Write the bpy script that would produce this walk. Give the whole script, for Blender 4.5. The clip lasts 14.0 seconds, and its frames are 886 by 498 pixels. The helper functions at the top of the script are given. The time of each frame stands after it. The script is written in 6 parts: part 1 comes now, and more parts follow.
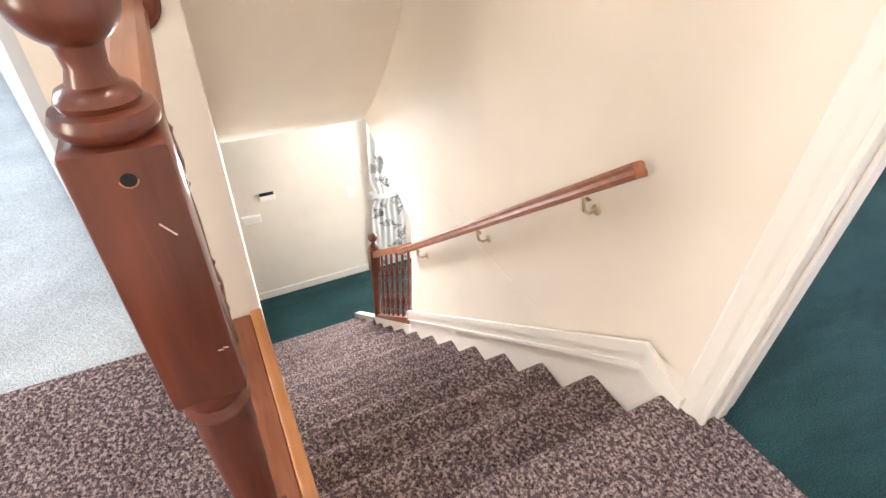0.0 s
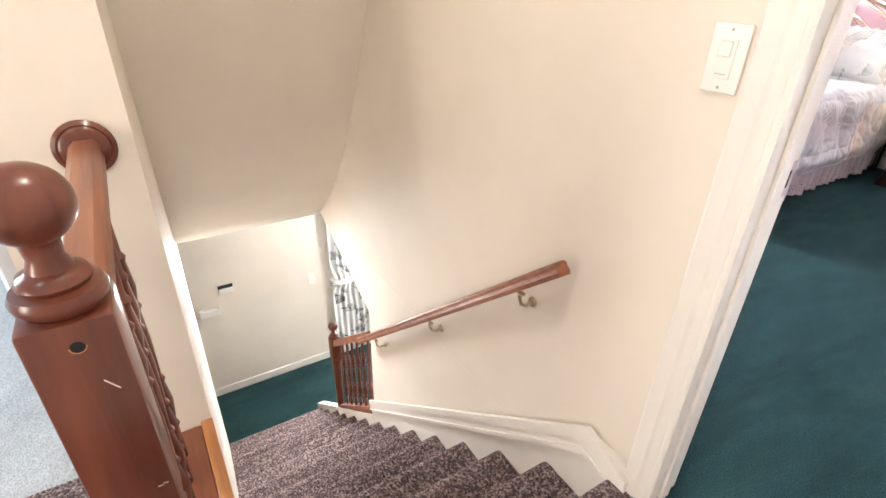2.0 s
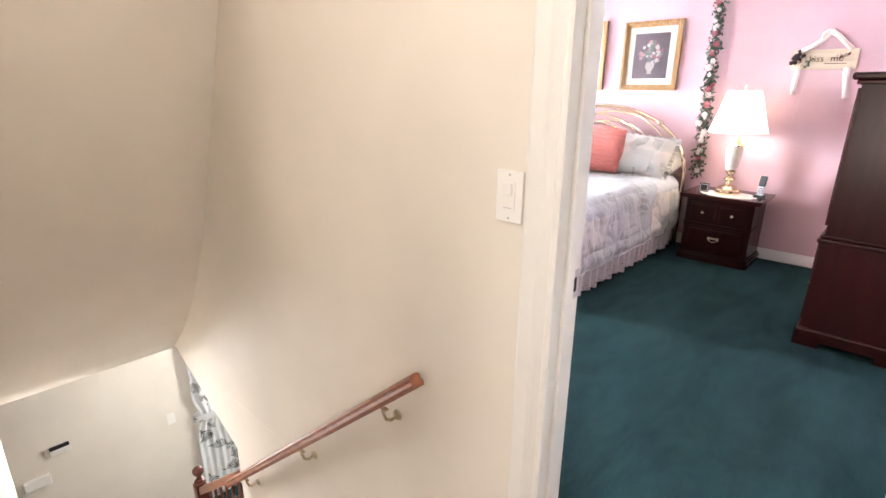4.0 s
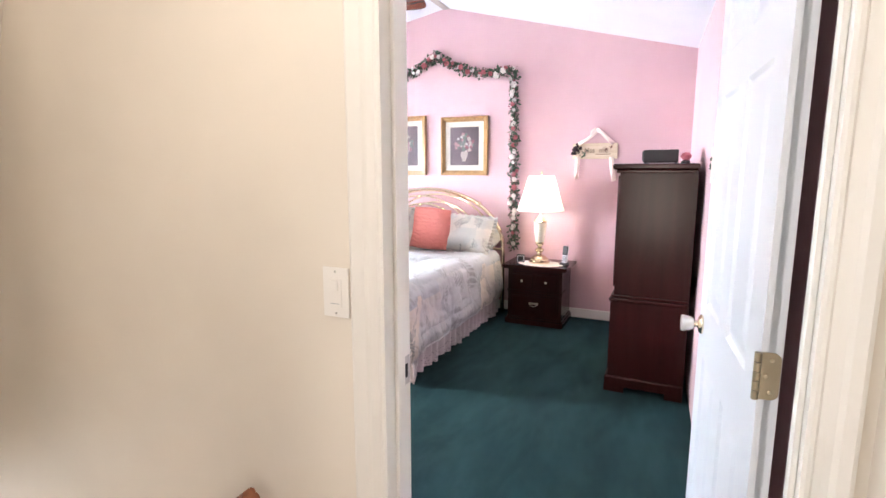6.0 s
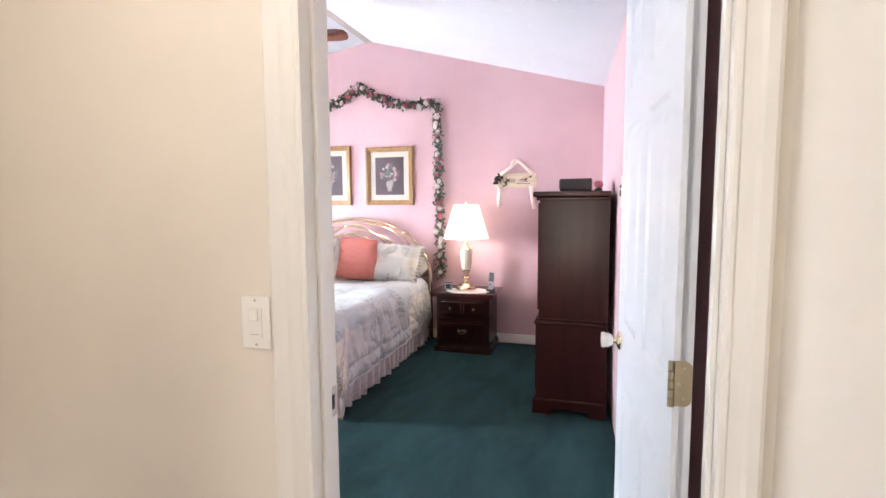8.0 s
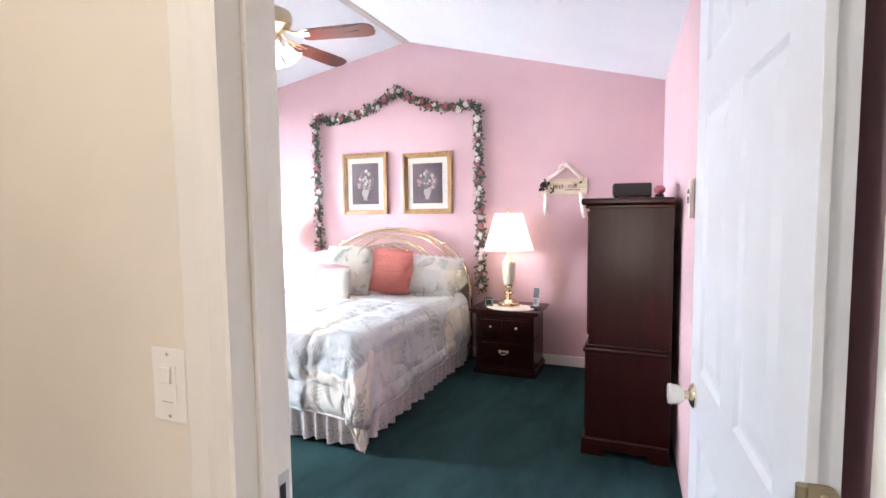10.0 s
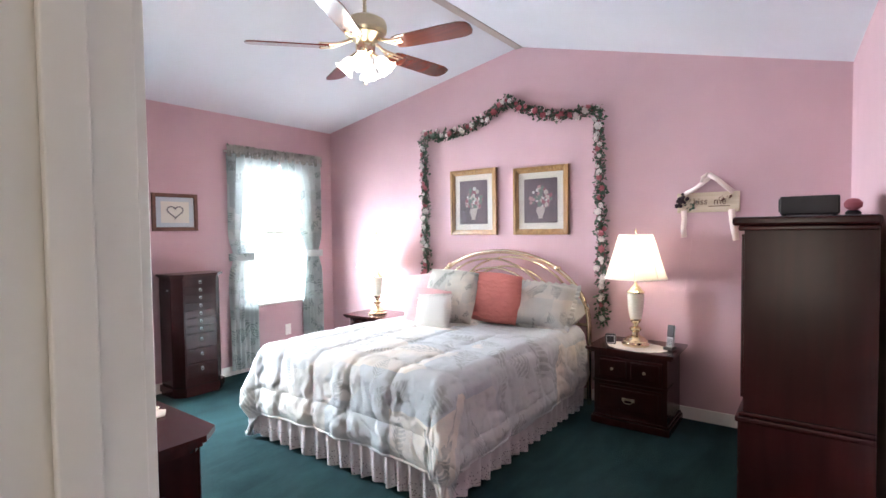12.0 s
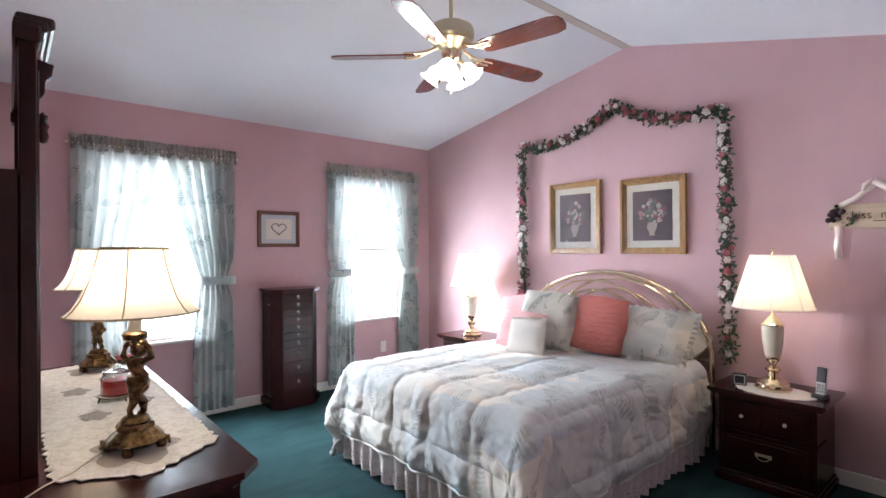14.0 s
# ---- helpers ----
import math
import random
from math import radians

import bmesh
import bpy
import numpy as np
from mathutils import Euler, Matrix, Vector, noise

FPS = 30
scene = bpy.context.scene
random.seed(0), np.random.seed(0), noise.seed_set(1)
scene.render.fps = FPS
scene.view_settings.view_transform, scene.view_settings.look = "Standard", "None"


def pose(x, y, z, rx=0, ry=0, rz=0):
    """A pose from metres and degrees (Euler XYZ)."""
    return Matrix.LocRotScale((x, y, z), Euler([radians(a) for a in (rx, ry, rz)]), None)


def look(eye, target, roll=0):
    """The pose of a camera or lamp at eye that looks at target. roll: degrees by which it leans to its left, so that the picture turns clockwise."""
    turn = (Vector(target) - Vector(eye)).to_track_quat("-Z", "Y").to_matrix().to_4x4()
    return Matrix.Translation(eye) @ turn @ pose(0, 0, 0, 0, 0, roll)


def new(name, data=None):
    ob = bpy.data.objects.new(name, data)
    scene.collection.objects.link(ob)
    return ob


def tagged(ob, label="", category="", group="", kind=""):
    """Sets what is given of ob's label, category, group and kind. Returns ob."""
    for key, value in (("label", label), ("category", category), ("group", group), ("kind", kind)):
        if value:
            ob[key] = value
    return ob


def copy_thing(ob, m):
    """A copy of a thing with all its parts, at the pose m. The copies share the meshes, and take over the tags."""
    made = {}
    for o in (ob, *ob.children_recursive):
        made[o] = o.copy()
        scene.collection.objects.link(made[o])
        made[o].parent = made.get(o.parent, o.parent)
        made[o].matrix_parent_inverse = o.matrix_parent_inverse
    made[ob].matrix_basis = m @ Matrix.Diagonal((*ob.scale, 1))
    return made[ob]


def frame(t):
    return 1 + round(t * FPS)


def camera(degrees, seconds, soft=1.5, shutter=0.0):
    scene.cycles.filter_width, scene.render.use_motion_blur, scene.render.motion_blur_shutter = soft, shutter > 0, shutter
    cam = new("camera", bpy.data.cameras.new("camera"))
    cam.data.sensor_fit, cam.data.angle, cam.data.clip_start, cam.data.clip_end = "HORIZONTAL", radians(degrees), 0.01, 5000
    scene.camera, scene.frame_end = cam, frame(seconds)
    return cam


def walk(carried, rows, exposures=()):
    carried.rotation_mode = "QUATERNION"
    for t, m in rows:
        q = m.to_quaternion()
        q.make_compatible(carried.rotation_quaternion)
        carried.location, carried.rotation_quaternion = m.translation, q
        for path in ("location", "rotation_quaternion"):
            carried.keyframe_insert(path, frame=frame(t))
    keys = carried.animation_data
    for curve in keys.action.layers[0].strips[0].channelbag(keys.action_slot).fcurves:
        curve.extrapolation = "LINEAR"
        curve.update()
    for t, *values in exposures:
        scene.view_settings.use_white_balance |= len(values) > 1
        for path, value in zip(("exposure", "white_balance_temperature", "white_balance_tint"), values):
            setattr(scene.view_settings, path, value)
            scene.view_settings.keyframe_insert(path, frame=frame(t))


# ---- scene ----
cam = camera(82.9, 14.0)
PATH = [
    (0, (0.262, 0.09, 1.103), (-1.136, 0.84, -0.115), 2.3),
    (0.5, (0.272, 0.098, 1.13), (-1.155, 0.867, -0.041), 2.1),
    (1, (0.287, 0.108, 1.159), (-1.171, 0.904, 0.044), 2.0),
    (1.5, (0.304, 0.116, 1.186), (-1.174, 0.965, 0.14), 1.8),
    (2, (0.325, 0.125, 1.217), (-1.153, 1.062, 0.25), 1.6),
    (2.5, (0.345, 0.133, 1.251), (-1.12, 1.179, 0.377), 1.3),
    (3, (0.368, 0.146, 1.278), (-1.059, 1.308, 0.496), 1.0),
    (5.5, (0.474, 0.15, 1.357), (-0.495, 1.859, 0.984), 0.0),
    (6, (0.474, 0.139, 1.365), (-0.355, 1.933, 1.059), 0.0),
    (6.5, (0.477, 0.129, 1.362), (-0.222, 1.986, 1.109), -0.3),
    (7, (0.473, 0.124, 1.358), (-0.125, 2.019, 1.133), -0.3),
    (7.5, (0.476, 0.122, 1.348), (-0.082, 2.032, 1.153), -0.4),
    (10, (0.463, 0.508, 1.355), (-0.294, 2.352, 1.202), -0.7),
    (10.5, (0.471, 0.624, 1.362), (-0.389, 2.42, 1.23), -0.75),
    (11, (0.462, 0.736, 1.363), (-0.512, 2.479, 1.258), -0.65),
    (11.5, (0.431, 0.850, 1.366), (-0.651, 2.530, 1.28), -0.73),
    (12, (0.402, 0.957, 1.371), (-0.792, 2.558, 1.297), -0.7),
    (12.5, (0.386, 1.043, 1.373), (-0.908, 2.567, 1.318), -0.5),
    (13, (0.36, 1.115, 1.373), (-1.023, 2.558, 1.338), -0.4),
    (13.5, (0.348, 1.17, 1.375), (-1.11, 2.539, 1.363), -0.3),
    (14, (0.336, 1.217, 1.372), (-1.175, 2.527, 1.371), -0.3),
]
walk(cam, [(t, look(eye, target, roll)) for t, eye, target, roll in PATH],
     exposures=[(0, 2.55, 6500, 10), (2.0, 2.38, 6500, 10), (3.0, 2.2, 6500, 10), (5.5, 1.96, 6500, 10), (7.5, 1.75, 6500, 10), (10.0, 1.60, 6500, 10), (11.0, 1.30, 6500, 10), (12.5, 0.86, 6500, 10), (14.0, 0.60, 6500, 10)])

# ---- world, sun, large lights ----
world = bpy.data.worlds.new("sky")
scene.world = world
world.use_nodes = True
wn = world.node_tree
sky = wn.nodes.new("ShaderNodeTexSky")
sky.sky_type = "NISHITA"
sky.sun_disc = False
sky.sun_elevation = radians(40)
sky.sun_rotation = radians(150)
wn.links.new(sky.outputs[0], wn.nodes["Background"].inputs[0])
wn.nodes["Background"].inputs[1].default_value = 0.15


def lamp(name, kind, m, power, colour, size=0.1, size_y=None):
    data = bpy.data.lights.new(name, kind)
    data.energy, data.color = power, colour
    if kind == "AREA":
        data.shape, data.size, data.size_y = "RECTANGLE", size, size_y or size
    elif kind == "SUN":
        data.angle = size
    else:
        data.shadow_soft_size = size
    ob = new(name, data)
    ob.matrix_world = m
    return ob


sun_way = Vector((math.sin(radians(150)) * math.cos(radians(40)), math.cos(radians(150)) * math.cos(radians(40)), math.sin(radians(40))))
lamp("sun", "SUN", look(sun_way * 20, (0, 0, 0)), 2.0, (1.0, 0.95, 0.88), radians(0.5))

WARM = (1.0, 0.84, 0.66)
DAY = (0.80, 0.89, 1.0)
lamp("daylight_window_one", "AREA", look((-4.26, 2.06, 1.40), (0, 2.06, 1.30)), 52, DAY, 1.0, 1.9)
lamp("skylight_window_one", "AREA", look((-4.55, 1.80, 1.55), (-1.7, 3.9, 0.5)), 85, DAY, 0.8, 1.4).data.spread = radians(110)
lamp("daylight_window_two", "AREA", look((-4.26, 4.06, 1.40), (0, 4.06, 1.30)), 46, DAY, 1.0, 1.9)
lamp("skylight_window_two", "AREA", look((-4.50, 3.92, 1.55), (-1.8, 4.40, 0.4)), 95, DAY, 0.9, 1.4).data.spread = radians(120)
lamp("daylight_window_low", "AREA", look((-4.25, 2.19, -1.1), (0, 2.19, -1.1)), 80, (0.95, 0.97, 1.0), 0.9, 1.2)
# added warm fill over the hall; no fitting is known here
lamp("hall_ceiling_bulb", "POINT", pose(0.25, -0.85, 2.30), 1.6, (1.0, 0.88, 0.74), 0.08)
# invented point light that brightens the stair walls and sloped ceiling
lamp("stair_ceiling_bulb", "POINT", pose(-0.15, 0.40, 2.25), 4.5, (1.0, 0.89, 0.77), 0.08)
# added area fill from the unseen hall end, aimed at the stairs; no window behind it
lamp("hall_daylight", "AREA", look((0.2, -2.4, 0.9), (-0.9, 0.6, 0.7)), 7, (1.0, 0.90, 0.78), 0.7, 1.1)
lamp("landing_daylight", "AREA", look((-2.6, -2.35, 1.5), (-1.8, -0.3, 0.4)), 15, DAY, 1.2, 1.2)
# hidden fill round the corner, added to brighten the lower hall
lamp("low_hall_bulb", "POINT", pose(-2.9, 2.6, -0.5), 24, (1.0, 0.94, 0.86), 0.15)
# made-up area fill tucked behind the slope's foot, grazing the step nosings
lamp("low_entry_ceiling_lamp", "AREA", look((-3.05, 0.38, -0.42), (-0.9, 0.45, -0.75)), 3.2, (0.97, 0.97, 1.0), 0.5, 0.3).data.spread = radians(100)


# ---- materials ----
def mat(name, colour, rough=0.6, metal=0.0, spec=0.5):
    m = bpy.data.materials.new(name)
    m.use_nodes = True
    b = m.node_tree.nodes["Principled BSDF"]
    b.inputs["Base Color"].default_value = (*colour, 1)
    b.inputs["Roughness"].default_value = rough
    b.inputs["Metallic"].default_value = metal
    b.inputs["Specular IOR Level"].default_value = spec
    return m


def coords(m, scale=(1, 1, 1)):
    t = m.node_tree
    tc, mp = t.nodes.new("ShaderNodeTexCoord"), t.nodes.new("ShaderNodeMapping")
    mp.inputs["Scale"].default_value = scale
    t.links.new(tc.outputs["Object"], mp.inputs[0])
    return mp.outputs[0]


def noise_tex(m, vec, scale, detail=3, rough=0.55, distort=0.0):
    n = m.node_tree.nodes.new("ShaderNodeTexNoise")
    n.inputs["Scale"].default_value, n.inputs["Detail"].default_value = scale, detail
    n.inputs["Roughness"].default_value, n.inputs["Distortion"].default_value = rough, distort
    m.node_tree.links.new(vec, n.inputs["Vector"])
    return n.outputs[0]


def ramp(m, fac, stops):
    r = m.node_tree.nodes.new("ShaderNodeValToRGB")
    e = r.color_ramp.elements
    while len(e) < len(stops):
        e.new(0.5)
    for k, (p, c) in zip(e, stops):
        k.position, k.color = p, (*c, 1)
    m.node_tree.links.new(fac, r.inputs[0])
    return r.outputs[0]


def mix(m, fac, a, b, kind="MIX"):
    x = m.node_tree.nodes.new("ShaderNodeMix")
    x.data_type, x.blend_type = "RGBA", kind
    for sock, v in ((x.inputs[0], fac), (x.inputs[6], a), (x.inputs[7], b)):
        if isinstance(v, (int, float)):
            sock.default_value = v
        elif isinstance(v, tuple):
            sock.default_value = (*v, 1)
        else:
            m.node_tree.links.new(v, sock)
    return x.outputs[2]


def bump(m, height, strength=0.3, dist=0.01):
    b = m.node_tree.nodes.new("ShaderNodeBump")
    b.inputs["Strength"].default_value, b.inputs["Distance"].default_value = strength, dist
    m.node_tree.links.new(height, b.inputs["Height"])
    m.node_tree.links.new(b.outputs[0], m.node_tree.nodes["Principled BSDF"].inputs["Normal"])


def paint_to(m, out, sock="Base Color"):
    m.node_tree.links.new(out, m.node_tree.nodes["Principled BSDF"].inputs[sock])


def wall_paint(name, colour, vary=0.06, rough=0.6, relief=0.07):
    m = mat(name, colour, rough, 0, 0.3)
    v = coords(m)
    big = noise_tex(m, v, 1.3, 3)
    dark = tuple(c * (1 - vary) for c in colour)
    light = tuple(min(1, c * (1 + vary * 0.5)) for c in colour)
    paint_to(m, ramp(m, big, [(0.35, dark), (0.65, light)]))
    if relief:
        bump(m, noise_tex(m, v, 180, 2), relief, 0.0015)
    return m


def carpet(name, a, b, scale=220, blotch=(0.75, 1.15), fleck=None, height=0.008, nap=(1, 1, 1)):
    m = mat(name, a, 0.95, 0, 0.1)
    v = coords(m)
    fine = noise_tex(m, v, scale, 2, 0.7)
    big = noise_tex(m, coords(m, nap), 2.2, 5, 0.68, 0.3)
    c = ramp(m, fine, [(0.38, a), (0.62, b)])
    if fleck:
        n2 = noise_tex(m, v, scale * 0.62, 2, 0.8)
        c = mix(m, ramp(m, n2, [(0.5, (0, 0, 0)), (0.58, (1, 1, 1))]), c, fleck)
    tone = ramp(m, big, [(0.35, (blotch[0],) * 3), (0.65, (blotch[1],) * 3)])
    paint_to(m, mix(m, 1.0, c, tone, "MULTIPLY"))
    bump(m, fine, 0.8, height)
    return m


def wood(name, a, b, rough=0.3, along="z", scale=1.0, coat=0.3, relief=0.05, detail=5):
    m = mat(name, a, rough)
    sc = {"x": (1.2, 14, 14), "y": (14, 1.2, 14), "z": (14, 14, 1.2)}[along]
    v = coords(m, tuple(s * scale for s in sc))
    g = noise_tex(m, v, 2.0, detail, 0.6, 0.5)
    paint_to(m, ramp(m, g, [(0.3, a), (0.7, b)]))
    m.node_tree.nodes["Principled BSDF"].inputs["Coat Weight"].default_value = coat
    m.node_tree.nodes["Principled BSDF"].inputs["Coat Roughness"].default_value = 0.15
    if relief:
        bump(m, g, relief, 0.002)
    return m


CREAM = wall_paint("cream_wall_paint", (0.78, 0.715, 0.63))
PINK = wall_paint("pink_wall_paint", (0.565, 0.368, 0.392))
WHITE_CEIL = wall_paint("white_ceiling_paint", (0.66, 0.67, 0.71), 0.03, 0.85, 0.2)
TRIM = wall_paint("white_trim_paint", (0.80, 0.765, 0.715), 0.02, 0.4, 0)
DOORW = wall_paint("white_door_paint", (0.67, 0.69, 0.73), 0.02, 0.4, 0)
GREEN = carpet("green_carpet", (0.013, 0.038, 0.041), (0.029, 0.074, 0.078), 240, (0.72, 1.25), None, 0.008, (1.6, 0.55, 1))
BROWN = carpet("brown_flecked_carpet", (0.036, 0.024, 0.027), (0.50, 0.39, 0.38), 105, (0.82, 1.15), (0.12, 0.085, 0.095), 0.022)
PALE = carpet("pale_grey_carpet", (0.40, 0.44, 0.46), (0.60, 0.64, 0.66), 200, (0.85, 1.1))
OAK = wood("reddish_stained_oak", (0.085, 0.019, 0.010), (0.18, 0.047, 0.024), 0.30)
OAKY = wood("reddish_stained_oak_rail", (0.17, 0.05, 0.026), (0.33, 0.12, 0.055), 0.35, "x")
HONEY = wood("honey_oak", (0.42, 0.17, 0.06), (0.60, 0.28, 0.11), 0.4, "x")
CHERRY = wood("dark_cherry_wood", (0.025, 0.0047, 0.0047), (0.031, 0.0060, 0.0057), 0.25, "z", 0.7, 0.06, 0, 2)
CHERRYX = wood("dark_cherry_wood_top", (0.026, 0.005, 0.005), (0.042, 0.009, 0.008), 0.2, "x", 0.7, 0.3, 0, 2)
for _m in (CHERRY, CHERRYX):
    _m.node_tree.nodes["Principled BSDF"].inputs["Specular IOR Level"].default_value = 0.28
BLADE = wood("mahogany_blade_wood", (0.10, 0.018, 0.012), (0.20, 0.04, 0.022), 0.2, "x", 1.0, 0.7)
BRASS = mat("polished_brass", (0.82, 0.70, 0.50), 0.16, 1.0)
PALEBRASS = mat("pale_satin_brass", (0.58, 0.50, 0.36), 0.30, 1.0)
BRONZE = mat("antique_bronze", (0.28, 0.17, 0.07), 0.33, 1.0)
paint_to(BRONZE, ramp(BRONZE, noise_tex(BRONZE, coords(BRONZE), 55, 4), [(0.35, (0.06, 0.035, 0.018)), (0.65, (0.27, 0.17, 0.08))]))
CHROME = mat("brushed_nickel", (0.55, 0.53, 0.50), 0.3, 1.0)
PORCELAIN = mat("cream_porcelain", (0.72, 0.66, 0.54), 0.2)
PEARL = mat("pearl_acrylic", (0.82, 0.80, 0.76), 0.12)
AGED = mat("aged_satin_brass", (0.36, 0.30, 0.21), 0.38, 1.0)
WHITEP = mat("white_plastic", (0.86, 0.83, 0.79), 0.35)
BLACKP = mat("black_plastic", (0.012, 0.012, 0.014), 0.4)
GREYP = mat("silver_plastic", (0.45, 0.45, 0.47), 0.35)
GOLDF = wood("gilt_frame", (0.19, 0.085, 0.028), (0.42, 0.24, 0.085), 0.28, "z", 2.0)
MATBOARD = mat("cream_mat_board", (0.70, 0.64, 0.56), 0.8)
MIRROR = mat("mirror_glass", (0.9, 0.9, 0.9), 0.02, 1.0)
LACE = mat("white_lace", (0.80, 0.77, 0.70), 0.9)
SATIN = mat("cream_satin_ribbon", (0.75, 0.62, 0.56), 0.35)
WAX = mat("red_candle_wax", (0.55, 0.02, 0.03), 0.35)
LEAF = mat("dark_green_leaf", (0.03, 0.07, 0.035), 0.6)
FLOWER_W = mat("white_silk_flower", (0.72, 0.66, 0.62), 0.8)
FLOWER_P = mat("dusty_rose_silk_flower", (0.42, 0.12, 0.14), 0.8)
# flat black for the insides of holes and the closet door's bottom strip
DARKGAP = mat("flat_black", (0.01, 0.01, 0.012), 0.8)


def glowing(name, colour, strength, diffuse=(0.9, 0.85, 0.75)):
    m = mat(name, diffuse, 0.8)
    b = m.node_tree.nodes["Principled BSDF"]
    b.inputs["Emission Color"].default_value = (*colour, 1)
    b.inputs["Emission Strength"].default_value = strength
    return m


SHADE = mat("cream_pleated_shade", (0.85, 0.78, 0.66), 0.85)


def make_translucent(m, amount, tint):
    t = m.node_tree
    tr, mx = t.nodes.new("ShaderNodeBsdfTranslucent"), t.nodes.new("ShaderNodeMixShader")
    tr.inputs[0].default_value = (*tint, 1)
    mx.inputs[0].default_value = amount
    t.links.new(t.nodes["Principled BSDF"].outputs[0], mx.inputs[1])
    t.links.new(tr.outputs[0], mx.inputs[2])
    t.links.new(mx.outputs[0], t.nodes["Material Output"].inputs[0])


make_translucent(SHADE, 0.6, (0.95, 0.88, 0.76))
BULB = glowing("frosted_bulb_glass", (1.0, 0.86, 0.66), 14)
GLASS = bpy.data.materials.new("window_glass")
GLASS.use_nodes = True
gb = GLASS.node_tree.nodes["Principled BSDF"]
gb.inputs["Transmission Weight"].default_value, gb.inputs["Roughness"].default_value, gb.inputs["IOR"].default_value = 1.0, 0.0, 1.05
GLASS2 = bpy.data.materials.new("jar_glass")
GLASS2.use_nodes = True
gb = GLASS2.node_tree.nodes["Principled BSDF"]
gb.inputs["Transmission Weight"].default_value, gb.inputs["Roughness"].default_value = 1.0, 0.02


def floral(name, base, patch, leaf, scale=1.0, trans=0.0, leafy=0.8, block=1.7, flat="z"):
    """A pale cloth with soft colour blocks and sprays of paired leaves; flat is the axis that its face mostly looks along."""
    m = mat(name, base, 0.9, 0, 0.2)
    v = coords(m)
    t = m.node_tree

    def calc(op, a, b=0.0):
        n = t.nodes.new("ShaderNodeMath")
        n.operation = op
        for sock, val in ((n.inputs[0], a), (n.inputs[1], b)):
            if isinstance(val, (int, float)):
                sock.default_value = val
            else:
                t.links.new(val, sock)
        return n.outputs[0]
    cell = t.nodes.new("ShaderNodeTexVoronoi")
    cell.inputs["Scale"].default_value, cell.distance = block, "CHEBYCHEV"
    cell.inputs["Randomness"].default_value = 0.8
    t.links.new(v, cell.inputs["Vector"])
    tone = t.nodes.new("ShaderNodeSeparateXYZ")
    t.links.new(cell.outputs["Color"], tone.inputs[0])
    mid = tuple((a + b) / 2 for a, b in zip(base, patch))
    c = ramp(m, tone.outputs[0], [(0.30, base), (0.45, mid), (0.62, mid), (0.80, patch)])
    c = mix(m, ramp(m, noise_tex(m, v, 5 * scale, 3), [(0.35, (0, 0, 0)), (0.75, (0.7,) * 3)]), c, patch)
    for k, size in enumerate((3.1 * scale, 4.3 * scale)):
        wob = t.nodes.new("ShaderNodeMapping")
        wob.inputs["Location"].default_value = (1.7 * k, 2.3 * k, 0.9 * k)
        wob.inputs["Scale"].default_value = (size, size, size)
        t.links.new(v, wob.inputs[0])
        vo = t.nodes.new("ShaderNodeTexVoronoi")
        vo.inputs["Scale"].default_value = 1.0
        t.links.new(wob.outputs[0], vo.inputs["Vector"])
        off = t.nodes.new("ShaderNodeVectorMath")
        off.operation = "SUBTRACT"
        t.links.new(wob.outputs[0], off.inputs[0])
        t.links.new(vo.outputs["Position"], off.inputs[1])
        rnd = t.nodes.new("ShaderNodeSeparateXYZ")
        t.links.new(vo.outputs["Color"], rnd.inputs[0])
        rot = t.nodes.new("ShaderNodeVectorRotate")
        rot.rotation_type = "Z_AXIS" if flat == "z" else "X_AXIS"
        t.links.new(off.outputs[0], rot.inputs["Vector"])
        t.links.new(calc("MULTIPLY", rnd.outputs[1], 6.28), rot.inputs["Angle"])
        p = t.nodes.new("ShaderNodeSeparateXYZ")
        t.links.new(rot.outputs[0], p.inputs[0])
        if flat == "z":
            u, w = calc("ADD", p.outputs[0], calc("MULTIPLY", p.outputs[2], 0.35)), calc("ADD", p.outputs[1], calc("MULTIPLY", p.outputs[2], 0.8))
        else:
            u, w = p.outputs[1], p.outputs[2]
        u = calc("ADD", u, calc("MULTIPLY", calc("MULTIPLY", w, w), 0.45))
        au = calc("ABSOLUTE", u)
        leaf_f = calc("FRACT", calc("MULTIPLY", calc("SUBTRACT", w, calc("MULTIPLY", au, 0.8)), 9.0 + 3 * k))
        body = calc("SUBTRACT", 0.30, calc("ABSOLUTE", calc("SUBTRACT", leaf_f, 0.5)))
        room = calc("SUBTRACT", calc("MULTIPLY", calc("SUBTRACT", 0.46, calc("ABSOLUTE", w)), 0.50), au)
        leafs = calc("MULTIPLY", calc("GREATER_THAN", body, 0.0), calc("GREATER_THAN", room, 0.0))
        stem = calc("MULTIPLY", calc("LESS_THAN", au, 0.012), calc("LESS_THAN", calc("ABSOLUTE", w), 0.46))
        mask = calc("MAXIMUM", leafs, stem)
        mask = calc("MULTIPLY", calc("MULTIPLY", mask, calc("GREATER_THAN", rnd.outputs[0], 0.42)), calc("MULTIPLY", ramp(m, noise_tex(m, v, 26, 2), [(0.35, (0.45,) * 3), (0.6, (1, 1, 1))]), leafy))
        c = mix(m, mask, c, leaf)
    paint_to(m, c)
    bump(m, noise_tex(m, v, 55, 3), 0.25, 0.004)
    if trans:
        make_translucent(m, trans, tuple(min(1, x * 1.1) for x in base))
    return m


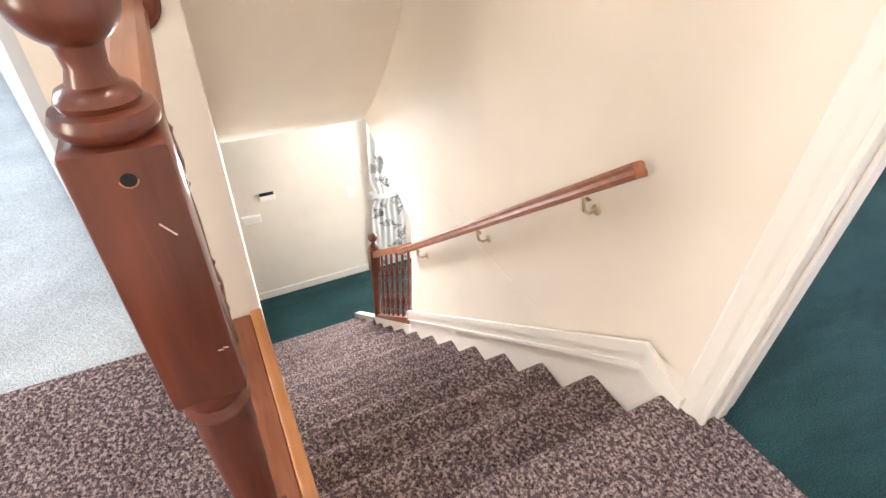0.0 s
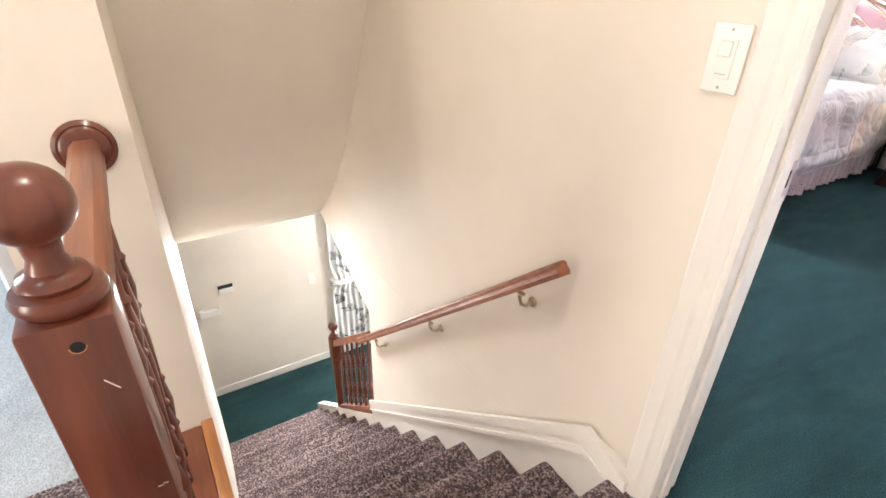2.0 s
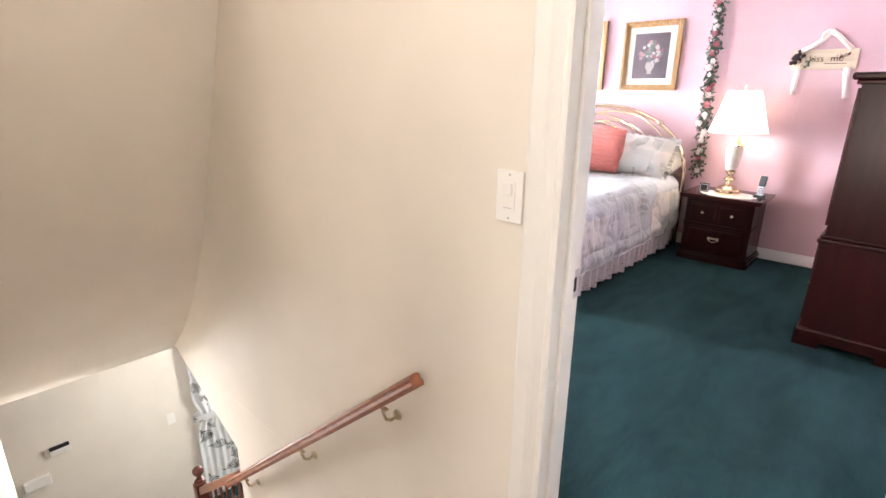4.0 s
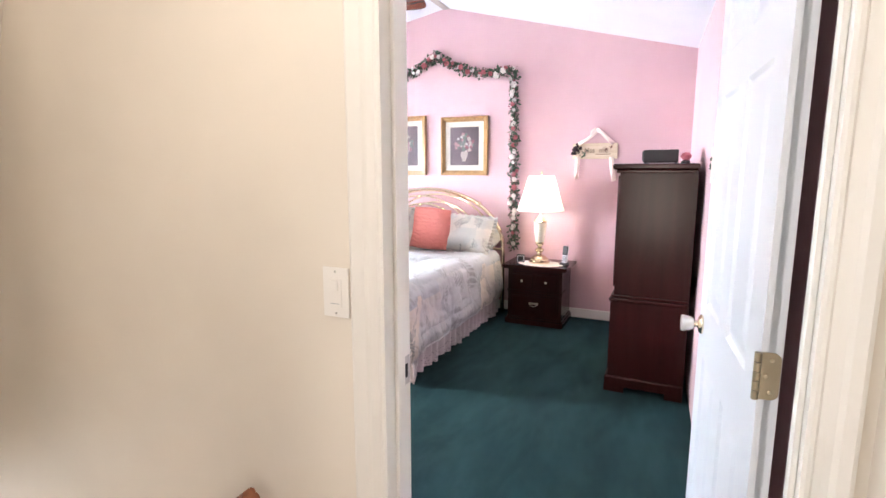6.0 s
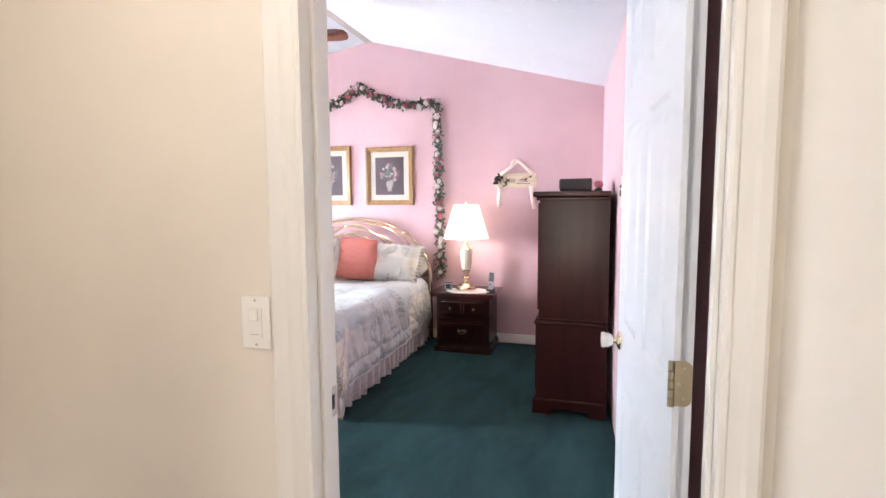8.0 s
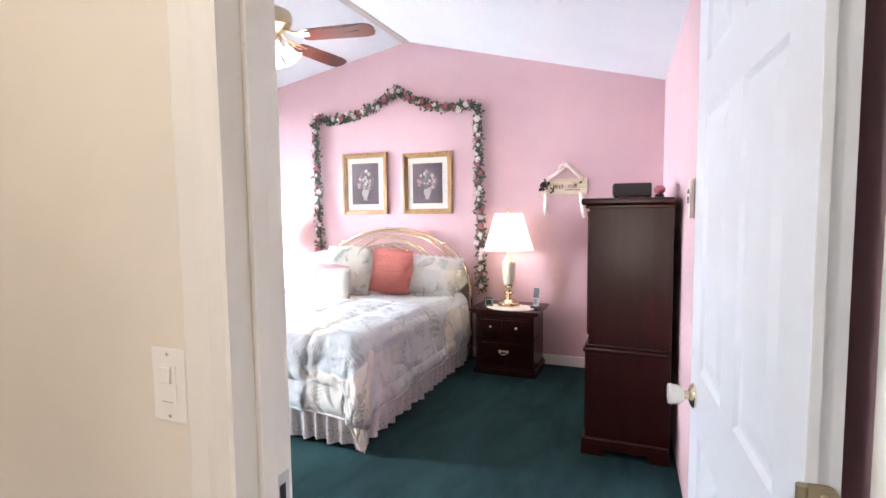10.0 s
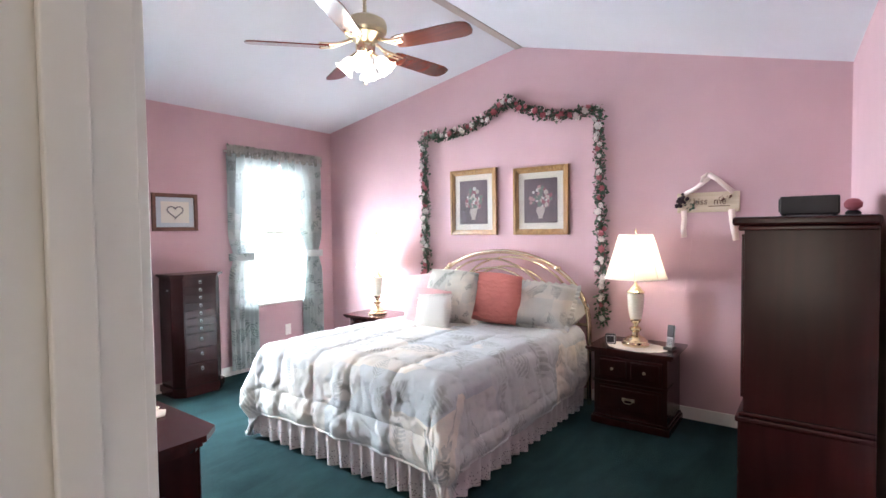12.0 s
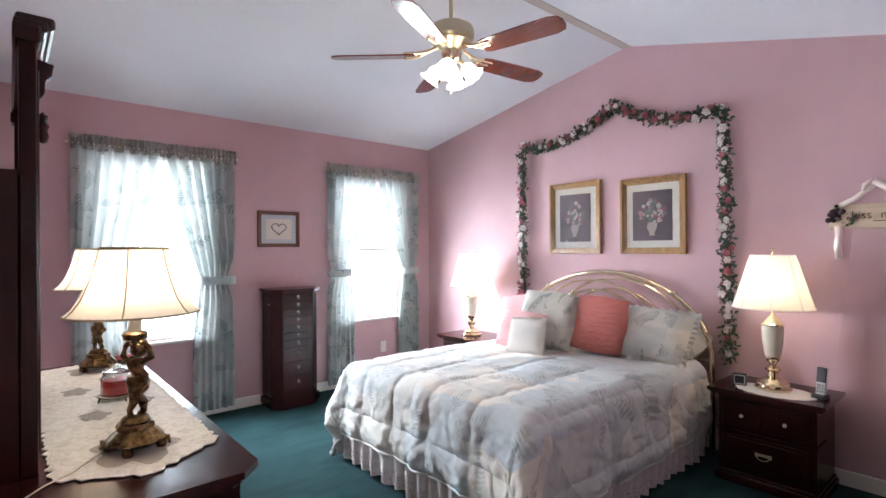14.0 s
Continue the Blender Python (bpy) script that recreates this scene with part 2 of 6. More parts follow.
QUILT = floral("pale_floral_quilt_cloth", (0.86, 0.80, 0.71), (0.60, 0.64, 0.65), (0.33, 0.36, 0.35), 0.95, 0.0, 0.55)
SHAM = floral("grey_floral_sham_cloth", (0.64, 0.60, 0.54), (0.46, 0.48, 0.47), (0.22, 0.24, 0.23), 1.3, 0.0, 0.7, 3.5)
CURT = floral("grey_green_floral_curtain", (0.52, 0.55, 0.53), (0.36, 0.42, 0.42), (0.16, 0.20, 0.19), 1.5, 0.08, 0.8, 3.0, "x")
CURTLOW = floral("black_white_floral_curtain", (0.72, 0.72, 0.71), (0.66, 0.66, 0.66), (0.03, 0.03, 0.035), 1.3, 0.05, 1.0, 3.0, "x")
CURT_HEAD = floral("grey_brown_floral_heading", (0.52, 0.49, 0.44), (0.34, 0.33, 0.30), (0.14, 0.14, 0.13), 3.0, 0.03, 0.8, 8.0, "x")
CUSH_FLORAL = floral("cream_floral_cushion_cloth", (0.62, 0.58, 0.50), (0.44, 0.45, 0.42), (0.16, 0.18, 0.17), 2.6, 0.0, 0.8, 5.0)
SKIRT = mat("pale_eyelet_cloth", (0.62, 0.57, 0.55), 0.9)
make_translucent(SKIRT, 0.15, (0.6, 0.55, 0.52))
CUSH_CORAL = wall_paint("coral_cushion_cloth", (0.58, 0.20, 0.17), 0.15, 0.9)
CUSH_PINK = wall_paint("pale_pink_cushion_cloth", (0.72, 0.42, 0.42), 0.12, 0.9)
CUSH_WHITE = wall_paint("ivory_crochet_cloth", (0.74, 0.71, 0.66), 0.1, 0.95)



def stitched(m, scale, bands, strength):
    """Raised stitching: rippled bands over a fine weave."""
    v = coords(m)
    w = m.node_tree.nodes.new("ShaderNodeTexWave")
    w.wave_type, w.bands_direction = "RINGS" if bands else "BANDS", "Z" if not bands else "Z"
    w.inputs["Scale"].default_value, w.inputs["Distortion"].default_value = scale, 6.0
    w.inputs["Detail"].default_value, w.inputs["Detail Scale"].default_value = 2.0, 2.5
    m.node_tree.links.new(v, w.inputs["Vector"])
    bump(m, w.outputs["Fac"], strength, 0.006)


stitched(CUSH_CORAL, 9.0, True, 0.55)
stitched(CUSH_PINK, 16.0, True, 0.45)
stitched(CUSH_WHITE, 40.0, False, 0.6)

# ---- mesh helpers ----
def link_mesh(name, bm, material, smooth=False):
    me = bpy.data.meshes.new(name)
    bmesh.ops.recalc_face_normals(bm, faces=bm.faces)
    bm.to_mesh(me)
    bm.free()
    for s in (material if isinstance(material, (list, tuple)) else [material]):
        me.materials.append(s)
    if smooth:
        for p in me.polygons:
            p.use_smooth = True
        me.set_sharp_from_angle(angle=radians(40))
    return new(name, me)


def part(name, bm, material, parent=None, label="", smooth=False):
    ob = link_mesh(name, bm, material, smooth)
    if parent:
        ob.parent = parent
    return tagged(ob, label)


def thing(name, label, category, at=(0, 0, 0), turn=0.0, group=""):
    ob = new(name)
    ob.matrix_world = pose(*at, 0, 0, turn)
    ob.empty_display_size = 0.1
    return tagged(ob, label, category, group)


def structure(name, bm, material, label="", smooth=False):
    return tagged(link_mesh(name, bm, material, smooth), label, kind="structure")


def box(bm, x0, x1, y0, y1, z0, z1, bevel=0.0, m=None):
    r = bmesh.ops.create_cube(bm, size=1.0, matrix=pose((x0 + x1) / 2, (y0 + y1) / 2, (z0 + z1) / 2) @ Matrix.Diagonal((abs(x1 - x0), abs(y1 - y0), abs(z1 - z0), 1)))
    vs = r["verts"]
    if bevel:
        es = list({e for v in vs for e in v.link_edges})
        out = bmesh.ops.bevel(bm, geom=es, offset=bevel, segments=2, affect="EDGES", profile=0.5)
        vs = out["verts"]
        if m:
            vs = list({v for f in out["faces"] for v in f.verts})
    if m:
        bmesh.ops.transform(bm, matrix=m, verts=list(vs))
    return bm


def B(*dims, bevel=0.0):
    return box(bmesh.new(), *dims, bevel=bevel)


def lathe(profile, seg=24, at=(0, 0, 0), bm=None, m=None):
    bm = bm or bmesh.new()
    rings = []
    for r, z in profile:
        ring = []
        for k in range(seg):
            a = 2 * math.pi * k / seg
            p = Vector((at[0] + r * math.cos(a), at[1] + r * math.sin(a), at[2] + z))
            ring.append(bm.verts.new(m @ p if m else p))
        rings.append(ring)
    for a, b in zip(rings, rings[1:]):
        for k in range(seg):
            bm.faces.new((a[k], a[(k + 1) % seg], b[(k + 1) % seg], b[k]))
    bm.faces.new(list(reversed(rings[0])))
    bm.faces.new(rings[-1])
    return bm


def open_lathe(profile, seg=24, at=(0, 0, 0), flute=0.0, n=8, thick=0.0):
    bm = bmesh.new()
    rings = []
    prof = list(profile) + ([(r - thick, z) for r, z in reversed(profile)] if thick else [])
    for r, z in prof:
        rings.append([bm.verts.new((at[0] + r * (1 + flute * abs(math.cos(n * math.pi * k / seg))) * math.cos(2 * math.pi * k / seg),
                                    at[1] + r * (1 + flute * abs(math.cos(n * math.pi * k / seg))) * math.sin(2 * math.pi * k / seg), at[2] + z)) for k in range(seg)])
    pairs = list(zip(rings, rings[1:])) + ([(rings[-1], rings[0])] if thick else [])
    for a, b in pairs:
        for k in range(seg):
            bm.faces.new((a[k], a[(k + 1) % seg], b[(k + 1) % seg], b[k]))
    return bm


def tube(points, r, seg=8, bm=None, closed=False):
    bm = bm or bmesh.new()
    pts = [Vector(p) for p in points]
    rings = []
    up = Vector((0, 0, 1))
    n = len(pts)
    for i, p in enumerate(pts):
        d = (pts[min(i + 1, n - 1)] - pts[max(i - 1, 0)]).normalized()
        ref = up if abs(d.z) < 0.95 else Vector((0, 1, 0))
        a = d.cross(ref).normalized()
        b = d.cross(a)
        rr = r[i] if isinstance(r, (list, tuple)) else r
        rings.append([bm.verts.new(p + a * rr * math.cos(2 * math.pi * k / seg) + b * rr * math.sin(2 * math.pi * k / seg)) for k in range(seg)])
    for q, w in zip(rings, rings[1:]):
        for k in range(seg):
            bm.faces.new((q[k], q[(k + 1) % seg], w[(k + 1) % seg], w[k]))
    bm.faces.new(list(reversed(rings[0])))
    bm.faces.new(rings[-1])
    return bm


def prism(outline, axis, a, b):
    """A slab: an outline of pairs in the plane across axis ("x": y, z; "y": x, z; "z": x, y), from a to b along it."""
    bm = bmesh.new()

    def at(p, w):
        return {"x": (w, p[0], p[1]), "y": (p[0], w, p[1]), "z": (p[0], p[1], w)}[axis]
    lo = [bm.verts.new(at(p, a)) for p in outline]
    hi = [bm.verts.new(at(p, b)) for p in outline]
    bm.faces.new(lo)
    bm.faces.new(list(reversed(hi)))
    n = len(outline)
    for k in range(n):
        bm.faces.new((lo[k], lo[(k + 1) % n], hi[(k + 1) % n], hi[k]))
    return bm


def joined(*bms):
    out = bmesh.new()
    for b in bms:
        me = bpy.data.meshes.new("tmp")
        b.to_mesh(me)
        b.free()
        out.from_mesh(me)
        bpy.data.meshes.remove(me)
    return out


def wall_holes(axis, a, b, u0, u1, z0, z1, holes):
    """A wall across axis ("x" or "y") from a to b thick, with holes (u0, u1, z0, z1), as one mesh of boxes."""
    bm = bmesh.new()
    us = sorted({u0, u1, *[h[0] for h in holes], *[h[1] for h in holes]})
    for l, r in zip(us, us[1:]):
        gaps = sorted((h[2], h[3]) for h in holes if h[0] <= l and h[1] >= r)
        z = z0
        for g0, g1 in gaps + [(z1, z1)]:
            if g0 > z:
                if axis == "x":
                    box(bm, a, b, l, r, z, g0)
                else:
                    box(bm, l, r, a, b, z, g0)
            z = max(z, g1)
    return bm


# ---- plan ----
NORTH, SOUTH, WEST = 4.848, 1.155, -4.104
HALL = 1.045
RIDGE_X, RIDGE_Z, WEST_Z, EAST_Z = -1.66, 2.93, 2.478, 2.34
FLOOR_LOW = -2.66
DL, DR = -0.085, 0.687
WIN1 = (1.66, 2.46, 0.655, 2.08)
WIN2 = (3.66, 4.46, 0.655, 2.08)
WINL = (1.78, 2.6, -1.62, -0.6)


def east_x(y):
    return 0.70 - 0.0379 * (y - SOUTH)


def build_shell():
    # bedroom floor, hall floor
    structure("floor_bedroom", B(WEST - 0.1, 0.8, HALL + 0.06, NORTH + 0.1, -0.20, 0.0), GREEN, "dark green cut pile bedroom carpet")
    structure("floor_landing", B(-0.928, 0.8, -0.9, 0.10, -0.20, 0.0), BROWN, "brown flecked berber carpet on the upstairs landing")
    structure("floor_landing_edge", B(-0.1655, 0.8, 0.10, HALL + 0.058, -0.20, 0.0), BROWN, "brown flecked berber carpet at the head of the stairs")
    structure("floor_next_room", B(-5.0, -0.930, -2.6, 0.0, -0.20, -0.002), PALE, "pale grey carpet of the next room")
    structure("floor_hall_back", B(-0.928, 0.8, -2.6, -0.902, -0.20, 0.0), BROWN, "brown flecked berber carpet of the hall")
    structure("floor_low", B(-4.3, 1.0, -1.2, NORTH + 0.2, FLOOR_LOW - 0.2, FLOOR_LOW), GREEN, "green carpet of the lower hall")
    # bedroom walls
    structure("wall_north", prism([(WEST, -0.2), (0.75, -0.2), (0.75, 2.3), (RIDGE_X, RIDGE_Z + 0.12), (WEST, WEST_Z + 0.1)], "y", NORTH, NORTH + 0.12), PINK, "pink painted gable wall behind the bed")
    structure("wall_west", wall_holes("x", WEST - 0.14, WEST, HALL, NORTH + 0.12, -0.2, WEST_Z + 0.08, [WIN1, WIN2]), PINK, "pink painted wall with two windows")
    structure("wall_east", prism([(east_x(SOUTH), SOUTH), (east_x(SOUTH) + 0.2, SOUTH), (0.9, NORTH + 0.1), (east_x(NORTH), NORTH + 0.1)], "z", -0.2, 2.6), PINK, "pink painted side wall beside the door")
    # wall between hall and bedroom: cream towards the hall, pink towards the room
    mid = (HALL + SOUTH) / 2
    structure("wall_hall_north", wall_holes("y", HALL, mid, -1.915, 0.80, -0.2, 2.9, [(DL - 0.02, DR + 0.02, -0.2, 2.07)]), CREAM, "cream painted stair wall with the bedroom doorway")
    structure("wall_bedroom_south", wall_holes("y", mid + 0.0005, SOUTH, WEST, 0.9, -0.2, 3.1, [(DL - 0.02, DR + 0.02, -0.2, 2.07)]), PINK, "pink painted wall holding the bedroom door")
    structure("wall_stair_lower", prism([(-1.915, -0.53), (-1.915, 2.9), (-4.1, 2.9), (-4.1, -0.2), (-2.63, -0.2)], "y", HALL, mid), CREAM, "cream painted stair wall over the opening")
    structure("wall_stair_under", B(-1.915, 0.80, HALL, mid, FLOOR_LOW, -0.201), CREAM, "cream painted wall below the handrail")
    # vaulted ceiling
    z_w, z_e = WEST_Z, RIDGE_Z - (0.8 - RIDGE_X) * 0.2635
    structure("ceiling_bedroom", joined(
        prism([(WEST - 0.1, z_w), (RIDGE_X, RIDGE_Z), (RIDGE_X, RIDGE_Z + 0.1), (WEST - 0.1, z_w + 0.1)], "y", mid + 0.01, NORTH + 0.02),
        prism([(RIDGE_X, RIDGE_Z), (0.8, z_e), (0.8, z_e + 0.1), (RIDGE_X, RIDGE_Z + 0.1)], "y", mid + 0.01, NORTH + 0.02)), WHITE_CEIL, "white vaulted bedroom ceiling")
    structure("trim_ridge", prism([(RIDGE_X - 0.035, RIDGE_Z - 0.012), (RIDGE_X + 0.035, RIDGE_Z - 0.014), (RIDGE_X + 0.03, RIDGE_Z + 0.02), (RIDGE_X - 0.03, RIDGE_Z + 0.02)], "y", SOUTH, NORTH), mat("taupe_trim_paint", (0.42, 0.36, 0.33), 0.6), "taupe strip along the ceiling ridge")
    # hall
    structure("wall_hall_east", B(0.768, 0.88, -2.6, HALL, -0.2, 2.6), CREAM, "cream painted hall end wall")
    structure("wall_hall_south", B(-5.0, 0.86, -2.72, -2.6, -0.2, 2.6), CREAM, "cream painted back wall of the hall")
    structure("ceiling_hall", B(-5.0, 0.86, -2.72, HALL, 2.44, 2.56), WHITE_CEIL, "white hall ceiling")
    # wall beside the stairs
    structure("wall_stair_south", prism([(-3.07, 0.0), (-0.93, 0.0), (-0.93, 0.120), (-3.07, 0.185)], "z", FLOOR_LOW, 2.44), CREAM, "cream painted wall beside the stairs")
    structure("wall_next_room", B(-1.05, -0.93, -0.16, 0.0, -0.2, 2.44), CREAM, "cream painted wall end beside the stair rail")
    structure("wall_under_landing", B(-0.93, -0.85, 0.0, 0.10, FLOOR_LOW, -0.2), CREAM, "cream painted wall below the landing")
    structure("wall_under_landing_side", B(-0.85, 0.1, 0.03, 0.10, FLOOR_LOW, -0.2), CREAM, "cream painted wall below the landing edge")
    structure("wall_next_room_west", B(-5.12, -5.0, -2.72, 0.1, -0.2, 2.6), CREAM, "cream painted wall of the next room")
    structure("wall_next_room_north", B(-5.0, -3.07, 0.0, 0.1, -0.2, 2.44), CREAM, "cream painted wall of the next room")
    # sloped header over the lower stairs
    structure("ceiling_stair_slope", prism([(-2.69, -0.22), (-2.57, -0.12), (-2.44, 0.0), (-2.30, 0.16), (-2.15, 0.35), (-2.02, 0.56), (-1.88, 0.82), (-1.74, 1.11), (-1.6, 1.42), (-1.15, 2.44), (-1.25, 2.55), (-1.72, 1.47), (-2.24, 0.40), (-2.80, -0.22)], "y", 0.10, HALL - 0.001), CREAM, "cream sloped ceiling over the lower stairs", True)
    structure("ceiling_low", joined(B(-4.3, -2.80, -1.2, NORTH + 0.2, -0.22, -0.10), B(-2.80, 0.9, SOUTH, NORTH + 0.2, -0.3, -0.202)), WHITE_CEIL, "white ceiling of the lower hall")
    structure("wall_low_west", wall_holes("x", -4.21, -4.07, -1.2, NORTH + 0.2, FLOOR_LOW, -0.05, [WINL]), CREAM, "cream painted wall of the lower hall")
    structure("wall_low_south", B(-4.2, -3.07, -1.3, -1.2, FLOOR_LOW, -0.05), CREAM, "cream painted end of the lower hall")
    structure("wall_low_side", B(-3.07, -2.95, -1.2, 0.0, FLOOR_LOW, -0.17), CREAM, "cream painted side of the lower hall")
    structure("wall_low_north", B(-4.2, 1.0, NORTH, NORTH + 0.15, FLOOR_LOW, -0.202), CREAM, "cream painted wall of the lower room")
    structure("wall_low_east", B(0.9, 1.0, SOUTH, NORTH, FLOOR_LOW, -0.2), CREAM, "cream painted wall of the lower room")
    # baseboards
    def base(name, dims):
        structure(name, B(*dims, bevel=0.006), TRIM, "white painted baseboard")
    base("baseboard_north", (WEST, 0.555, NORTH - 0.014, NORTH - 0.001, 0, 0.09))
    base("baseboard_west", (WEST + 0.001, WEST + 0.014, SOUTH, NORTH - 0.014, 0, 0.09))
    base("baseboard_low_west", (-4.069, -4.054, -1.2, NORTH, FLOOR_LOW, FLOOR_LOW + 0.09))
    base("baseboard_south", (WEST + 0.014, DL - 0.09, SOUTH + 0.001, SOUTH + 0.014, 0, 0.09))
    base("baseboard_hall_east", (0.754, 0.767, -2.6, HALL - 0.02, 0, 0.09))
    # outdoors
    structure("ground", B(-60, -4.4, -60, 60, -3.0, -2.9), mat("lawn_grass", (0.06, 0.10, 0.03), 0.9), "grass outside the windows")


def door_frame(name):
    # casing on the hall side, stepped profile
    def casing(inner, sgn, face, d, w):
        """A moulded strip: inner is its edge at the opening, sgn the way it goes from there."""
        prof = [(-0.006, 0.0), (-0.006, 0.010), (0.0, 0.013), (0.006, 0.013), (0.010, 0.009), (0.020, 0.010), (0.030, 0.012), (0.038, 0.017), (w - 0.008, 0.018), (w - 0.002, 0.015), (w, 0.010), (w, 0.0)]
        return prism([(inner + sgn * u, face - d * v) for u, v in prof], "z", 0.0, 2.12)
    t = thing("door_frame_bedroom", "white painted moulded door casing between hall and bedroom", "door frame")
    part("casing", casing(DL, -1, HALL - 0.0005, 1, 0.078), TRIM, t)
    part("casing", casing(DR, 1, HALL - 0.0005, 1, 0.062), TRIM, t)
    part("casing", casing(DL - 0.010, -1, SOUTH + 0.0005, -1, 0.062), TRIM, t)
    part("jamb", B(DL - 0.02, DL, HALL - 0.002, SOUTH + 0.002, 0, 2.05, bevel=0.002), TRIM, t)
    part("jamb", B(DR, DR + 0.02, HALL - 0.002, SOUTH + 0.002, 0, 2.05, bevel=0.002), TRIM, t)
    part("head_jamb", B(DL - 0.019, DR + 0.019, HALL - 0.002, SOUTH + 0.002, 2.05, 2.07), TRIM, t)
    part("head_casing", B(DL - 0.062, DR + 0.062, HALL - 0.019, HALL - 0.0005, 2.121, 2.18, bevel=0.003), TRIM, t)
    part("stop", B(DL + 0.0002, DL + 0.010, SOUTH - 0.070, SOUTH - 0.037, 0, 2.049, bevel=0.002), TRIM, t)
    part("stop", B(DR - 0.010, DR - 0.0002, SOUTH - 0.070, SOUTH - 0.040, 0, 2.049, bevel=0.002), TRIM, t)
    part("strike_plate", B(DL - 0.001, DL + 0.0015, SOUTH - 0.034, SOUTH - 0.002, 0.86, 0.93), CHROME, t)
    # thin black plate; its colour stands in for the shade inside the hole
    part("latch_hole", B(DL + 0.0016, DL + 0.0022, SOUTH - 0.026, SOUTH - 0.012, 0.878, 0.912), DARKGAP, t)
    return t


def six_panel_door(w=0.76, h=2.03, th=0.035):
    """Door in its own frame: hinge edge at x 0, leaf along +x, faces at y 0 and y -th."""
    bm = bmesh.new()
    st, mid = 0.11, 0.10
    cols = [(st, (w - mid) / 2), ((w + mid) / 2, w - st)]
    zs = [(0.21, 0.80), (0.96, 1.57), (1.68, h - 0.11)]
    box(bm, 0, w, -th + 0.012, -0.012, 0.005, h)
    box(bm, 0, st, -th, 0, 0.005, h, 0.001)
    box(bm, w - st, w, -th, 0, 0.005, h, 0.001)
    zz = [0.005] + [v for p in zs for v in p] + [h]
    for a, b in zip(zz[::2], zz[1::2]):
        box(bm, st, w - st, -th + 0.0002, -0.0002, a, b)
    for a, b in zs:
        box(bm, cols[0][1], cols[1][0], -th + 0.0004, -0.0004, a, b)
        for c0, c1 in cols:
            for face, out in ((0.0, 1), (-th, -1)):
                # ogee slope down, narrow flat, slope up to the raised field
                loops = []
                for inset, depth in ((0.0, 0.0006), (0.010, 0.0065), (0.016, 0.0070), (0.022, 0.0068), (0.050, 0.0020), (0.054, 0.0018)):
                    y = face - out * depth
                    loops.append([bm.verts.new(p) for p in ((c0 + inset, y, a + inset), (c1 - inset, y, a + inset), (c1 - inset, y, b - inset), (c0 + inset, y, b - inset))])
                for p, q in zip(loops, loops[1:]):
                    for k in range(4):
                        bm.faces.new((p[k], p[(k + 1) % 4], q[(k + 1) % 4], q[k]))
                bm.faces.new(loops[-1])
    return bm


def build_door():
    d = thing("door_bedroom", "white painted six-panel bedroom door standing open beside the armoire", "door", (0.632, 1.168, 0.004), 94.6)
    part("leaf", six_panel_door(), DOORW, d)
    # knobs
    for s, y in ((1, 0.0), (-1, -0.035)):
        k = part("door_knob", lathe([(0.0, 0.0), (0.030, 0.0), (0.031, 0.004), (0.024, 0.010), (0.011, 0.014), (0.010, 0.026)], 20, (0, 0, 0), m=pose(0.70, y, 0.885) @ (pose(0, 0, 0, -90 * s))), BRASS, d, "brass knob rose", True)
        part("knob_grip", lathe([(0.0, 0.024), (0.015, 0.025), (0.019, 0.030), (0.023, 0.036), (0.0265, 0.056), (0.025, 0.061), (0.0, 0.063)], 12, (0, 0, 0), m=pose(0.70, y, 0.885) @ (pose(0, 0, 0, -90 * s))), PEARL, k, "pearly white fluted grip", True)
    for z in (0.95, 1.72, 0.22):
        c, y0, y1, z1 = 0.014, -0.033, -0.001, z + 0.089
        ring = []
        for cy, cz, a0 in ((y0 + c, z + c, 180), (y1 - 0.001, z, 270), (y1 - 0.001, z1, 0), (y0 + c, z1 - c, 90)):
            if a0 in (180, 90):
                ring += [(cy + c * math.cos(radians(a0 + e)), cz + c * math.sin(radians(a0 + e))) for e in (range(0, 91, 15))]
            else:
                ring.append((cy, cz))
        leaf = prism(ring, "x", -0.0035, -0.0008)
        knuckles = [lathe([(0.0062, z + 0.018 * e + 0.0006), (0.0062, z + 0.018 * e + 0.0166)], 12, (-0.006, 0.005, 0)) for e in range(5)]
        hg = part("hinge", joined(leaf, *knuckles), AGED, d, "aged satin brass hinge", True)
        for a in (0.014, 0.044, 0.075):
            part("screw", lathe([(0.0042, 0), (0.003, 0.0012)], 10, m=pose(-0.0034, -0.018 + (0.008 if a == 0.044 else 0), z + a, 0, -90, 0)), PALEBRASS, hg)


def wall_plate(name, label, category, at, rx, rz, kind="dimmer"):
    t = thing(name, label, category)
    t.matrix_world = pose(*at, rx, 0, rz)
    part("plate", B(-0.035, 0.035, -0.0575, 0.0575, 0, 0.006, bevel=0.0025), WHITEP, t)
    if kind == "dimmer":
        part("rocker", B(-0.0165, 0.0165, -0.033, 0.033, 0.006, 0.0085, bevel=0.001), WHITEP, t)
        part("paddle", B(-0.013, 0.010, 0.004, 0.030, 0.0085, 0.013, bevel=0.002), WHITEP, t)
        part("label_bar", B(-0.012, 0.010, -0.026, -0.0245, 0.0085, 0.0088), GREYP, t)
    elif kind == "toggle":
        part("toggle", B(-0.005, 0.005, -0.010, 0.010, 0.006, 0.016, bevel=0.002), WHITEP, t)
    else:
        for s in (-1, 1):
            part("outlet", B(-0.017, 0.017, s * 0.020 - 0.013, s * 0.020 + 0.013, 0.006, 0.0085, bevel=0.003), WHITEP, t)
    for s in (-1, 1):
        part("screw", lathe([(0.003, 0.006), (0.0025, 0.0075)], 8, (0, s * 0.048, 0)), CHROME, t)
    return t


